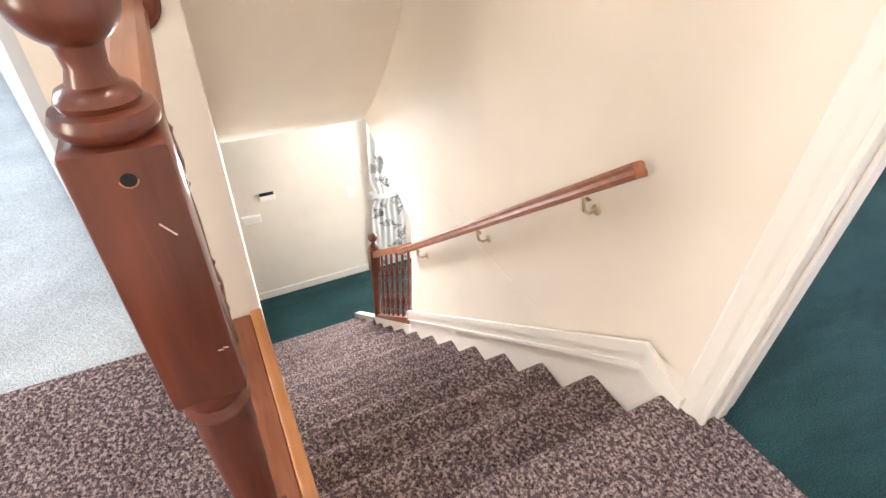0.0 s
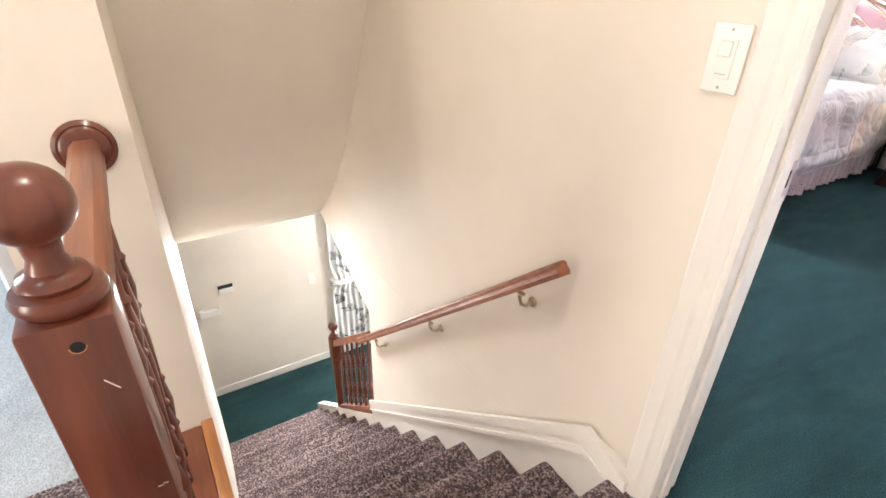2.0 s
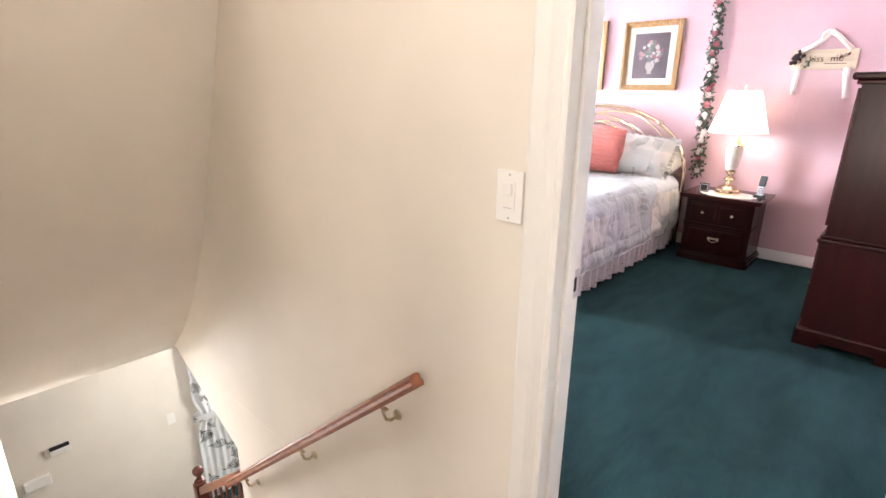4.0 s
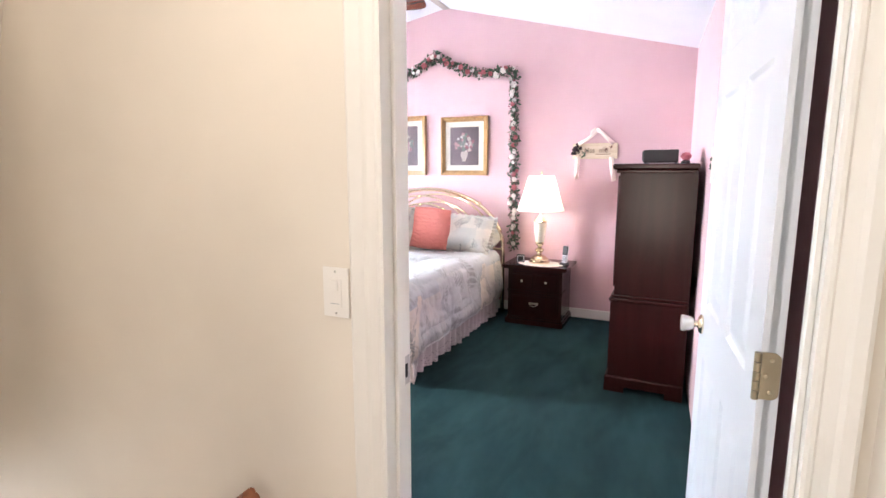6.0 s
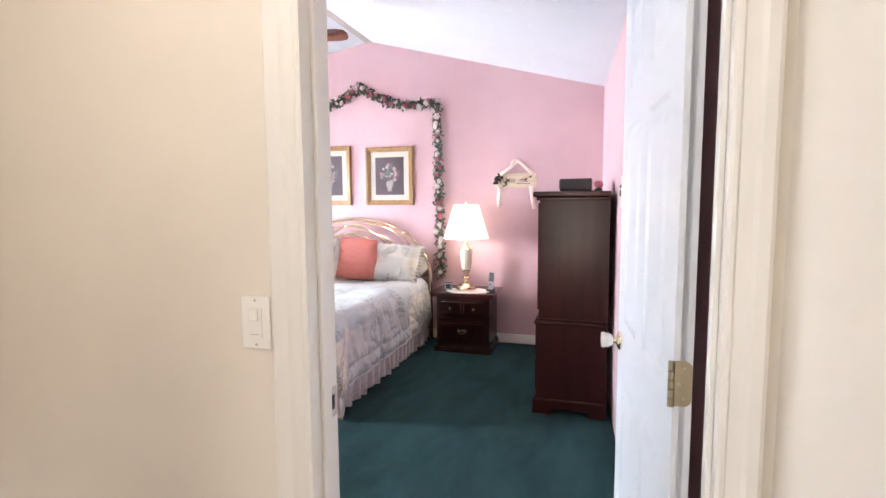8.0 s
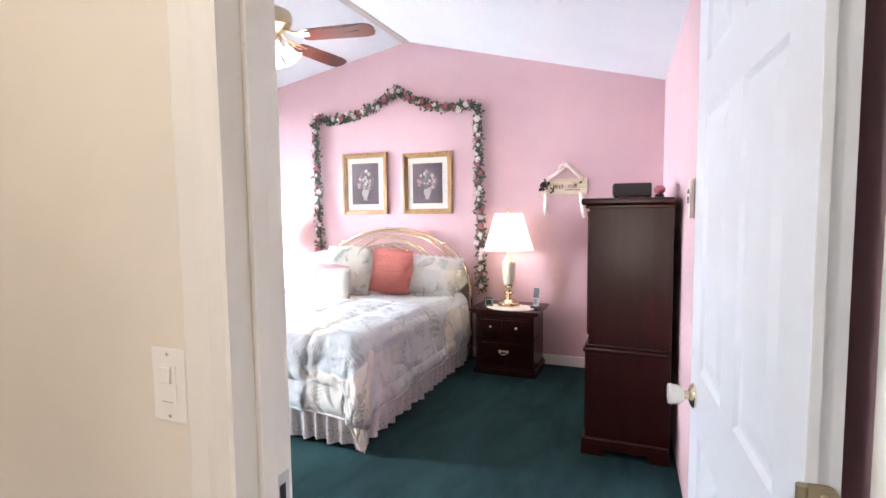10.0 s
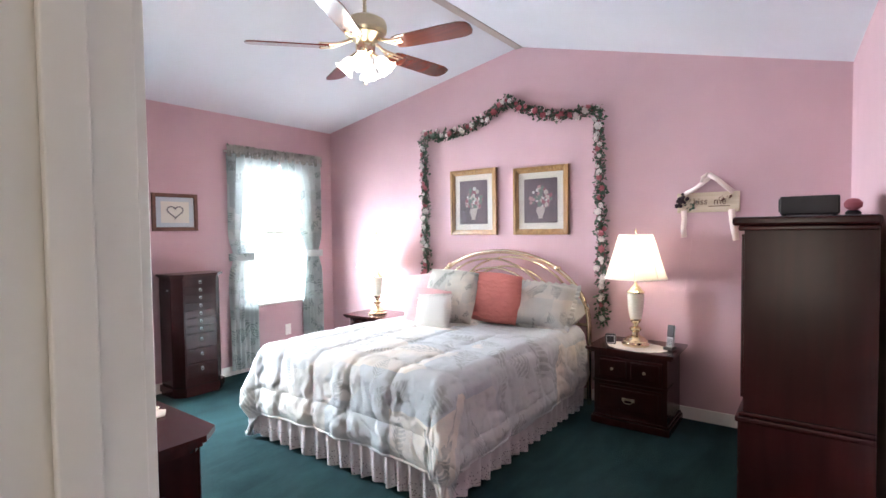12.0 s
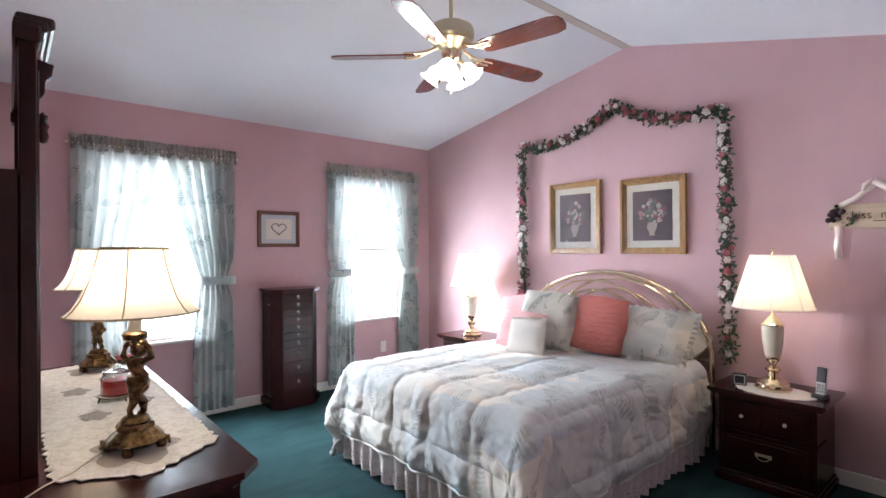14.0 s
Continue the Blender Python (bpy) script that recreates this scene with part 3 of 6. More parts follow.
# ---- stairs ----
RISE, RUN, NOSE0 = 0.189, 0.2305, -0.195


def build_stairs():
    t = thing("staircase", "straight stairs with brown flecked carpet going down between cream walls", "stairs")
    n = 14
    for k in range(1, n):
        z = -RISE * k
        x1 = NOSE0 - RUN * (k - 1) + 0.02
        x0 = NOSE0 - RUN * k - 0.005
        w0 = 0.10
        x0 -= 0.012
        # tread with a rounded nosing over the riser below
        prof = [(x1, z - 0.20), (x1, z)]
        prof.append((x0 + 0.070, z + 0.001))
        for a in range(0, 150, 14):
            prof.append((x0 + 0.040 - 0.040 * math.sin(radians(a)), z - 0.034 + 0.037 * math.cos(radians(a))))
        prof += [(x0 + 0.036, z - 0.078), (x0 + 0.044, z - 0.20)]
        part("step", prism(prof, "y", w0, HALL - 0.019), BROWN, t, "", True)
    # nosing of the landing
    prof = [(-0.165, -0.189), (-0.165, 0.0)]
    for a in range(0, 100, 18):
        prof.append((NOSE0 + 0.013 - 0.018 * math.sin(radians(a)), -0.018 + 0.018 * math.cos(radians(a))))
    prof += [(NOSE0 - 0.005, -0.028), (NOSE0 + 0.012, -0.040), (NOSE0 + 0.017, -0.189)]
    part("landing_nosing", prism(prof, "y", 0.125, HALL - 0.019), BROWN, t, "", True)
    # skirt boards
    dz = RISE / RUN
    ex = NOSE0 - RUN * 13
    for y0, y1, xs, nm in ((HALL - 0.018, HALL - 0.001, -0.13, "skirt_board"),):
        top = 0.075
        x_b = -1.915 if y0 > 0.5 else -3.0
        k = -0.29
        o = [(xs, -0.25), (xs, top)] if y0 > 0.5 else [(xs, (NOSE0 - xs) * -dz - 0.3), (xs, (NOSE0 - xs) * -dz + 0.13)]
        if y0 > 0.5:
            o += [(k, 0.070)]
        o += [(x_b, (x_b - k) * dz + 0.070), (x_b, (x_b - k) * dz - 0.36)]
        part(nm, prism(o, "y", y0, y1), TRIM, t, "white painted skirt board")
        if y0 > 0.5:
            cap = [(-0.141, -0.040), (-0.141, 0.040), (k, 0.105), (x_b, (x_b - k) * dz + 0.105), (x_b, (x_b - k) * dz + 0.020), (k + 0.02, 0.012)]
            part("skirt_cap", prism(cap, "y", HALL - 0.030, HALL - 0.0185), TRIM, t, "white painted moulding")
            for lo, hi, out in ((0.080, 0.107, 0.037), (0.020, 0.028, 0.0345)):
                bead = [(-0.141, lo - 0.058), (-0.141, hi - 0.062), (k, hi), (x_b, (x_b - k) * dz + hi), (x_b, (x_b - k) * dz + lo), (k + 0.01, lo - 0.008)]
                part("skirt_bead", prism(bead, "y", HALL - out, HALL - 0.0305), TRIM, t, "white painted bead")
    return t


def build_handrail():
    t = thing("wall_handrail", "stained wooden handrail on metal brackets along the cream stair wall", "handrail")
    a, b = Vector((-0.450, 0.985, 0.552)), Vector((-1.93, 0.985, -0.735))
    d = (b - a).normalized()
    up = Vector((-d.z, 0, d.x)) * -1
    if up.z < 0:
        up = -up
    bm = bmesh.new()
    prof = [(0.82 * u, 0.78 * v) for u, v in ((-0.022, -0.024), (0.022, -0.024), (0.026, -0.008), (0.022, 0.006), (0.024, 0.018), (0.014, 0.028), (-0.014, 0.028), (-0.024, 0.018), (-0.022, 0.006), (-0.026, -0.008))]
    ends = [[bm.verts.new(p + Vector((0, u, 0)) + up * v) for u, v in prof] for p in (a, b)]
    bm.faces.new(ends[0])
    bm.faces.new(list(reversed(ends[1])))
    for k in range(len(prof)):
        bm.faces.new((ends[0][k], ends[0][(k + 1) % len(prof)], ends[1][(k + 1) % len(prof)], ends[1][k]))
    part("rail", bm, OAKY, t)
    for x in (-0.60, -1.12, -1.70):
        z = a.z + (x - a.x) * d.z / d.x
        p = [(x, 1.043, z - 0.085), (x, 1.015, z - 0.090), (x, 0.995, z - 0.075), (x, 0.985, z - 0.045), (x, 0.985, z - 0.022)]
        br = part("bracket", joined(tube(p, 0.0055, 8), lathe([(0.018, 0), (0.016, 0.006), (0.008, 0.010)], 14, m=pose(x, 1.044, z - 0.085, 90))), PALEBRASS, t, "satin brass bracket", True)
        part("saddle", B(x - 0.02, x + 0.02, 0.977, 0.993, z - 0.032, z - 0.027, bevel=0.001), PALEBRASS, br)


def baluster_profile(h):
    return [(0.012, 0.0), (0.012, 0.14 * h), (0.017, 0.15 * h), (0.011, 0.17 * h), (0.015, 0.20 * h), (0.019, 0.26 * h), (0.012, 0.33 * h), (0.0165, 0.345 * h), (0.0105, 0.36 * h),
            (0.013, 0.5 * h), (0.0105, 0.60 * h), (0.0165, 0.615 * h), (0.011, 0.63 * h), (0.017, 0.68 * h), (0.012, 0.76 * h), (0.016, 0.775 * h), (0.0095, 0.79 * h), (0.0085, h)]


def newel(parent, x, y, z0, h_block0, h_block1, w=0.088, ball=0.049):
    bm = bmesh.new()
    box(bm, x - w / 2, x + w / 2, y - w / 2, y + w / 2, z0, z0 + 0.12, 0.004)
    lathe([(w * 0.47, 0.12), (w * 0.38, 0.135), (w * 0.44, 0.15), (w * 0.34, 0.17), (w * 0.44, h_block0 - z0 - 0.10), (w * 0.42, h_block0 - z0 - 0.06), (w * 0.5, h_block0 - z0 - 0.045), (w * 0.44, h_block0 - z0 - 0.03), (w * 0.52, h_block0 - z0 - 0.015), (w * 0.48, h_block0 - z0)], 24, (x, y, z0), bm)
    part("post", bm, OAK, parent, "", True)
    c = w / 2
    bm = bmesh.new()
    box(bm, x - c, x + c, y - c, y + c, h_block0 - 0.002, h_block1, 0.007)
    part("block", bm, OAK, parent, "", True)
    z = h_block1
    part("finial", lathe([(c * 0.78, -0.003), (c * 0.84, 0.003), (c * 0.98, 0.008), (c * 1.02, 0.016), (c * 0.94, 0.024), (c * 0.74, 0.027), (c * 0.78, 0.032), (c * 0.70, 0.040), (c * 0.48, 0.045), (c * 0.38, 0.058), (c * 0.42, 0.072)] +
         [(ball * math.sin(radians(a)), 0.071 + ball - ball * math.cos(radians(a)) * 0.97) for a in range(28, 181, 8)], 32, (x, y, z)), OAK, parent, "round turned ball finial", True)


def scratch(x, y, z, a, length):
    bm = B(-0.0003, 0.0003, -0.0007, 0.0007, -length / 2, length / 2)
    bm.transform(pose(x, y, z, a))
    return bm


def build_guard():
    g = thing("landing_guard_rail", "reddish stained wooden newel post and railing at the stair head", "railing")
    x, y = -0.250, 0.018
    newel(g, x, y + 0.002, 0.0, 0.555, 0.902, 0.088, 0.042)
    # wooden plug hole
    # black disc, with the dark of the hole's depth put into its colour
    part("bolt_hole", joined(lathe([(0.004, -0.006), (0.0068, 0.0004), (0.004, 0.0006)], 16, m=pose(x + 0.0444, y + 0.006, 0.873, 0, 90, 0))), DARKGAP, g, "dark empty bolt hole")
    # pale crescent along the lower half of the rim
    part("hole_rim", tube([(x + 0.0440, y + 0.006 + 0.0074 * math.cos(a), 0.873 + 0.0074 * math.sin(a)) for a in [math.pi * (1.02 + 0.96 * e / 12) for e in range(13)]], 0.0011, 6), HONEY, g, "pale lower rim of the bolt hole", True)
    for sy, sz, a, L in ((0.022, 0.815, 35, 0.020), (0.036, 0.640, 70, 0.006), (0.030, 0.638, 80, 0.006)):
        part("scratch", scratch(x + 0.0444, y + sy, sz, a, L), SATIN, g, "pale scratch in the stain")
    bm = bmesh.new()
    prof = [(-0.026, -0.026), (0.026, -0.026), (0.030, -0.010), (0.024, 0.004), (0.028, 0.016), (0.016, 0.028), (-0.016, 0.028), (-0.028, 0.016), (-0.024, 0.004), (-0.030, -0.010)]
    ends = [[bm.verts.new((xx, y + 0.012 + u, 0.870 + v)) for u, v in prof] for xx in (x - 0.041, -0.916)]
    bm.faces.new(ends[0])
    bm.faces.new(list(reversed(ends[1])))
    for k in range(len(prof)):
        bm.faces.new((ends[0][k], ends[0][(k + 1) % 10], ends[1][(k + 1) % 10], ends[1][k]))
    part("handrail", bm, OAKY, g)
    part("rosette", lathe([(0.058, 0.0), (0.058, 0.006), (0.050, 0.012), (0.046, 0.011), (0.040, 0.016)], 28, m=pose(-0.9295, y + 0.012, 0.878, 0, 90, 0)), OAK, g, "round wooden wall rosette", True)
    part("shoe_rail", B(-0.925, x - 0.045, y - 0.02, 0.0895, 0.0, 0.030, bevel=0.004), OAKY, g)
    part("curb", B(-0.929, x + 0.06, 0.090, 0.122, -0.30, 0.040, bevel=0.004), HONEY, g, "honey coloured wooden curb")
    first = None
    for k in range(6):
        px = x - 0.044 - 0.094 * (k + 0.75)
        ob = part("baluster", lathe(baluster_profile(0.815), 12, (0, 0, 0)), OAK, g, "slim turned wooden baluster", True) if first is None else new("baluster", first.data)
        if first is not None:
            ob.parent = g
            tagged(ob, "slim turned wooden baluster")
        first = first or ob
        ob.location = (px, y + 0.012, 0.03)
    # low stair railing
    g2 = thing("lower_stair_railing", "reddish wooden spindle railing with ball newel on the lower stairs", "railing")
    y2 = HALL + 0.03
    dz = RISE / RUN
    xe = -2.66
    zf = lambda xx: (xx + 0.29) * dz + 0.0
    newel(g2, xe, y2 - 0.02, -2.14, -1.46, -1.25, 0.075, 0.036)
    part("rail", prism([(-1.92, zf(-1.92) + 0.66 - 0.06), (-1.92, zf(-1.92) + 0.66), (xe + 0.04, zf(xe) + 0.70), (xe + 0.04, zf(xe) + 0.64)], "y", y2 - 0.045, y2 + 0.01), OAKY, g2)
    part("shoe_rail", prism([(-1.92, zf(-1.92) - 0.03), (-1.92, zf(-1.92) + 0.03), (xe + 0.04, zf(xe) + 0.03), (xe + 0.04, zf(xe) - 0.03)], "y", y2 - 0.045, y2 + 0.01), OAKY, g2)
    part("stringer", prism([(-1.92, zf(-1.92) - 0.031), (-1.92, zf(-1.92) - 0.5), (-3.3, zf(-3.3) - 0.3), (-3.3, zf(-3.3) - 0.03)], "y", HALL - 0.02, HALL + 0.04), TRIM, g2, "white painted stringer")
    first = None
    for k in range(6):
        px = -1.99 - 0.1 * k
        if first is None:
            ob = first = part("baluster", lathe(baluster_profile(0.60), 12), OAK, g2, "", True)
        else:
            ob = new("baluster", first.data)
            ob.parent = g2
        ob.location = (px, y2 - 0.018, zf(px) + 0.02)


def build_low_hall():
    th = thing("thermostat", "black and white thermostat on the cream lower wall", "thermostat")
    part("housing", B(-4.069, -4.045, 0.44, 0.58, -1.47, -1.40, bevel=0.004), WHITEP, th)
    part("display", B(-4.046, -4.041, 0.44, 0.57, -1.415, -1.38, bevel=0.002), BLACKP, th)
    th = thing("wall_chime_box", "white plastic box on the cream lower wall", "chime box")
    part("housing", B(-4.069, -4.03, 0.24, 0.41, -1.68, -1.60, bevel=0.006), WHITEP, th)
    wall_plate("light_switch", "white light switch plate on the lower wall", "light switch", (-4.069, 1.32, -1.58), 90, 90, "toggle")


# ---- windows and curtains ----
def build_window(name, x, y0, y1, z0, z1, idx):
    t = thing(name, "white double-hung window bright with daylight behind curtains", "window")
    t["kind"] = "structure"
    xo = x - 0.10
    part("window_frame", joined(B(xo, xo + 0.05, y0, y0 + 0.035, z0, z1), B(xo, xo + 0.05, y1 - 0.035, y1, z0, z1), B(xo, xo + 0.05, y0 + 0.035, y1 - 0.035, z1 - 0.035, z1), B(xo, xo + 0.05, y0 + 0.035, y1 - 0.035, z0, z0 + 0.045)), TRIM, t)
    zm = (z0 + z1) / 2
    part("meeting_rail", B(xo + 0.005, xo + 0.045, y0 + 0.035, y1 - 0.035, zm - 0.018, zm + 0.018, bevel=0.003), TRIM, t)
    for a, b in ((z0 + 0.045, zm - 0.018), (zm + 0.018, z1 - 0.035)):
        p = part("pane", B(xo + 0.022, xo + 0.026, y0 + 0.035, y1 - 0.035, a, b), GLASS, t)
        p.visible_shadow = False
    part("window_sill", B(xo + 0.05, x + 0.03, y0 - 0.02, y1 + 0.02, z0 - 0.022, z0, bevel=0.004), TRIM, t)
    return t


def curtain_sheet(y_out, y_in_top, y_tie_in, y_bot_in, z_top, z_tie, z_bot, folds, seed, x=0.0):
    """A tied-back panel; y_out is its outer edge, its inner edge comes back to y_tie_in at the tie."""
    bm = bmesh.new()
    nu, nv = 56, 60
    grid = []
    rnd = random.Random(seed)
    ph = [rnd.uniform(0, 6.28) for _ in range(3)]
    for j in range(nv + 1):
        v = j / nv
        z = z_top + (z_bot - z_top) * v
        if z > z_tie:
            k = (z_top - z) / (z_top - z_tie)
            inner = y_in_top + (y_tie_in - y_in_top) * (k ** 1.25)
        else:
            k = (z_tie - z) / (z_tie - z_bot)
            inner = y_tie_in + (y_bot_in - y_tie_in) * min(1, k * 2.2) ** 0.8
        tight = math.exp(-((z - z_tie) / 0.12) ** 2)
        outer = y_out + (inner - y_out) * 0.18 * tight
        row = []
        for i in range(nu + 1):
            u = i / nu
            amp = 0.022 + 0.012 * math.sin(3 * v + ph[0])
            amp *= 1 - 0.45 * tight
            dx = amp * math.sin(2 * math.pi * folds * u + ph[1] + 0.6 * math.sin(4 * v + ph[2])) + 0.006 * math.sin(23 * u + 9 * v)
            row.append(bm.verts.new((x + 0.055 + dx + 0.02 * tight * math.sin(math.pi * u), outer + (inner - outer) * u, z)))
        grid.append(row)
    for j in range(nv):
        for i in range(nu):
            bm.faces.new((grid[j][i], grid[j][i + 1], grid[j + 1][i + 1], grid[j + 1][i]))
    return bm


def build_curtains(name, wall_x, y0, y1, z_top, z_tie, z_bot, material, seed, label, open0=0.30, open1=0.30):
    w = y1 - y0
    mid = y0 + w * 0.53
    t = thing(name, label, "curtains")
    part("curtain_rod", tube([(wall_x + 0.055, y0 - 0.03, z_top - 0.03), (wall_x + 0.055, y1 + 0.03, z_top - 0.03)], 0.009, 10), TRIM, t)
    part("panel", curtain_sheet(y0, mid, y0 + w * open0, y0 + w * (open0 + 0.05), z_top - 0.05, z_tie, z_bot, 6, seed, wall_x), material, t, "", True)
    part("panel", curtain_sheet(y1, mid, y1 - w * open1, y1 - w * (open1 + 0.05), z_top - 0.05, z_tie, z_bot, 6, seed + 7, wall_x), material, t, "", True)
    # gathered heading
    bm = bmesh.new()
    n = 240
    rows = []
    for j, (z, a) in enumerate(((z_top + 0.035, 0.020), (z_top + 0.01, 0.012), (z_top - 0.02, 0.016), (z_top - 0.045, 0.012), (z_top - 0.075, 0.022))):
        rows.append([bm.verts.new((wall_x + 0.060 + a * math.sin(i * 0.95 + 0.7 * math.sin(i * 0.31)) + (0.018 if j == 2 else 0.008), y0 - 0.01 + (w + 0.02) * i / n, z + 0.006 * math.sin(i * 1.7))) for i in range(n + 1)])
    for a, b in zip(rows, rows[1:]):
        for i in range(n):
            bm.faces.new((a[i], a[i + 1], b[i + 1], b[i]))
    part("heading", bm, CURT_HEAD if material is CURT else material, t, "gathered ruffled heading", True)
    for ya, yb in ((y0 - 0.01, y0 + w * open0 + 0.01), (y1 - w * open1 - 0.01, y1 + 0.01)):
        yc, r = (ya + yb) / 2, (yb - ya) / 2
        bm = bmesh.new()
        ring = []
        for k in range(24):
            a = 2 * math.pi * k / 24
            cx, cy = wall_x + 0.062 + 0.052 * math.cos(a), yc + r * math.sin(a)
            ring.append((bm.verts.new((cx, cy, z_tie + 0.035)), bm.verts.new((cx + 0.004 * math.cos(a), cy, z_tie)), bm.verts.new((cx, cy, z_tie - 0.035))))
        for k in range(24):
            a, b = ring[k], ring[(k + 1) % 24]
            bm.faces.new((a[0], b[0], b[1], a[1]))
            bm.faces.new((a[1], b[1], b[2], a[2]))
        part("tieback", bm, material, t, "cloth tieback band", True)
    return t


# ---- furniture ----
def drop_pull(parent, x, y, z, s=1.0, face="y"):
    """A brass bail pull on a front that looks towards -y (or +x)."""
    m = pose(x, y, z, 0, 0, 0 if face == "y" else 90)
    bm = bmesh.new()
    box(bm, -0.030 * s, 0.030 * s, -0.003, 0, 0.0, 0.016 * s, 0.001)
    box(bm, -0.042 * s, -0.024 * s, -0.004, 0, -0.006 * s, 0.018 * s, 0.001)
    box(bm, 0.024 * s, 0.042 * s, -0.004, 0, -0.006 * s, 0.018 * s, 0.001)
    tube([(-0.030 * s, -0.008, 0.004 * s), (-0.026 * s, -0.014, -0.010 * s), (-0.010 * s, -0.016, -0.016 * s), (0.010 * s, -0.016, -0.016 * s), (0.026 * s, -0.014, -0.010 * s), (0.030 * s, -0.008, 0.004 * s)], 0.0028 * s, 8, bm)
    bm.transform(m)
    return part("handle", bm, PALEBRASS, parent, "brass bail pull")


def moulded_top(x0, x1, y0, y1, z0, z1, clip=0.0):
    bm = bmesh.new()
    h = z1 - z0
    for k, (a, b, o) in enumerate(((0, 0.32, -0.016), (0.32, 0.55, -0.006), (0.55, 1.0, 0.0))):
        c = clip
        xx0, xx1, yy0, yy1 = x0 - o, x1 + o, y0 - o, y1
        out = [(xx0, yy1), (xx1, yy1), (xx1, yy0 + c), (xx1 - c, yy0), (xx0 + c, yy0), (xx0, yy0 + c)] if c else [(xx0, yy1), (xx1, yy1), (xx1, yy0), (xx0, yy0)]
        slab = prism(out, "z", z0 + h * a, z0 + h * b)
        me = bpy.data.meshes.new("tmp")
        slab.to_mesh(me)
        slab.free()
        bm.from_mesh(me)
        bpy.data.meshes.remove(me)
    return bm


def reshape(t, rule):
    """Moves the vertices of every part of a thing by a rule on x, y, z."""
    for ob in t.children_recursive:
        if ob.type == "MESH":
            for v in ob.data.vertices:
                v.co = rule(v.co)


def nightstand():
    """Front towards -y, base centre at 0, 0."""
    t = thing("nightstand", "dark cherry wood nightstand with two drawers beside the bed", "nightstand", group="bedroom nightstands")
    part("body", B(-0.255, 0.255, -0.18, 0.20, 0.05, 0.55, bevel=0.003), CHERRY, t)
    part("top", moulded_top(-0.305, 0.305, -0.225, 0.215, 0.55, 0.59), CHERRYX, t)
    part("plinth", joined(B(-0.275, 0.275, -0.200, 0.21, 0.0, 0.055, bevel=0.006), B(-0.265, 0.265, -0.190, 0.205, 0.055, 0.075, bevel=0.006)), CHERRY, t)
    part("moulding", B(-0.262, 0.262, -0.192, 0.0, 0.325, 0.343, bevel=0.005), CHERRY, t)
    d = part("drawer", B(-0.225, 0.225, -0.195, -0.17, 0.355, 0.525, bevel=0.004), CHERRY, t)
    for s in (-1, 1):
        part("panel", B(s * 0.112 - 0.098, s * 0.112 + 0.098, -0.203, -0.190, 0.375, 0.505, bevel=0.007), CHERRY, d)
        part("knob", lathe([(0.005, 0), (0.005, 0.010), (0.011, 0.014), (0.010, 0.021), (0.0, 0.023)], 14, m=pose(s * 0.112, -0.202, 0.44, 90)), PALEBRASS, d, "small brass knob", True)
    d = part("drawer", B(-0.225, 0.225, -0.195, -0.17, 0.115, 0.315, bevel=0.004), CHERRY, t)
    part("panel", B(-0.205, 0.205, -0.203, -0.190, 0.135, 0.295, bevel=0.007), CHERRY, d)
    drop_pull(d, 0, -0.203, 0.215, 1.05)
    reshape(t, lambda p: (p[0] * 0.95, p[1], p[2] * 0.921))
    return t


def table_lamp():
    t = thing("table_lamp", "lit brass and porcelain table lamp with panelled shade on nightstand", "lamp", group="nightstand lamps")
    part("base", lathe([(0.092, 0.0), (0.095, 0.010), (0.082, 0.016), (0.080, 0.022), (0.084, 0.030), (0.068, 0.037), (0.062, 0.046), (0.040, 0.054), (0.026, 0.062), (0.024, 0.078), (0.038, 0.090), (0.042, 0.098), (0.030, 0.106), (0.018, 0.112), (0.020, 0.124), (0.034, 0.136), (0.040, 0.148), (0.040, 0.154)], 32), BRASS, t, "stepped brass base", True)
    part("urn", lathe([(0.038, 0.154), (0.044, 0.18), (0.052, 0.225), (0.057, 0.285), (0.054, 0.300)], 32), PORCELAIN, t, "cream porcelain urn", True)
    part("collar", lathe([(0.060, 0.300), (0.062, 0.308), (0.048, 0.316), (0.030, 0.335), (0.012, 0.350), (0.008, 0.365), (0.008, 0.44)], 28), BRASS, t, "", True)
    sh = part("shade", open_lathe([(0.205, 0.385), (0.182, 0.455), (0.155, 0.545), (0.128, 0.640), (0.112, 0.688)], 48, (0, 0, 0), 0.0, 8), SHADE, t, "cream panelled fabric shade", True)
    part("lower_trim", open_lathe([(0.206, 0.383), (0.2075, 0.390)], 48, thick=0.003), WHITEP, sh)
    part("upper_trim", open_lathe([(0.1135, 0.684), (0.1130, 0.692)], 48, thick=0.003), WHITEP, sh)
    for k in range(8):
        a = 2 * math.pi * (k + 0.3) / 8
        part("rib", tube([(r * math.cos(a), r * math.sin(a), z) for r, z in ((0.207, 0.385), (0.184, 0.455), (0.157, 0.545), (0.130, 0.640), (0.114, 0.688))], 0.0016, 5), PORCELAIN, sh)
    part("finial", lathe([(0.004, 0.66), (0.004, 0.700), (0.012, 0.708), (0.005, 0.716), (0.010, 0.724), (0.0, 0.738)], 14), BRASS, t, "", True)
    part("bulb", lathe([(0.012, 0.44), (0.018, 0.46), (0.030, 0.50), (0.026, 0.53), (0.0, 0.545)], 16), BULB, t, "", True)
    reshape(t, lambda p: (p[0], p[1], p[2] * 1.23 if p[2] < 0.383 else p[2] + 0.088))
    return t


def lamp_light(x, y, z, power):
    lamp("lamp_bulb_light", "POINT", pose(x, y, z), power, WARM, 0.035)


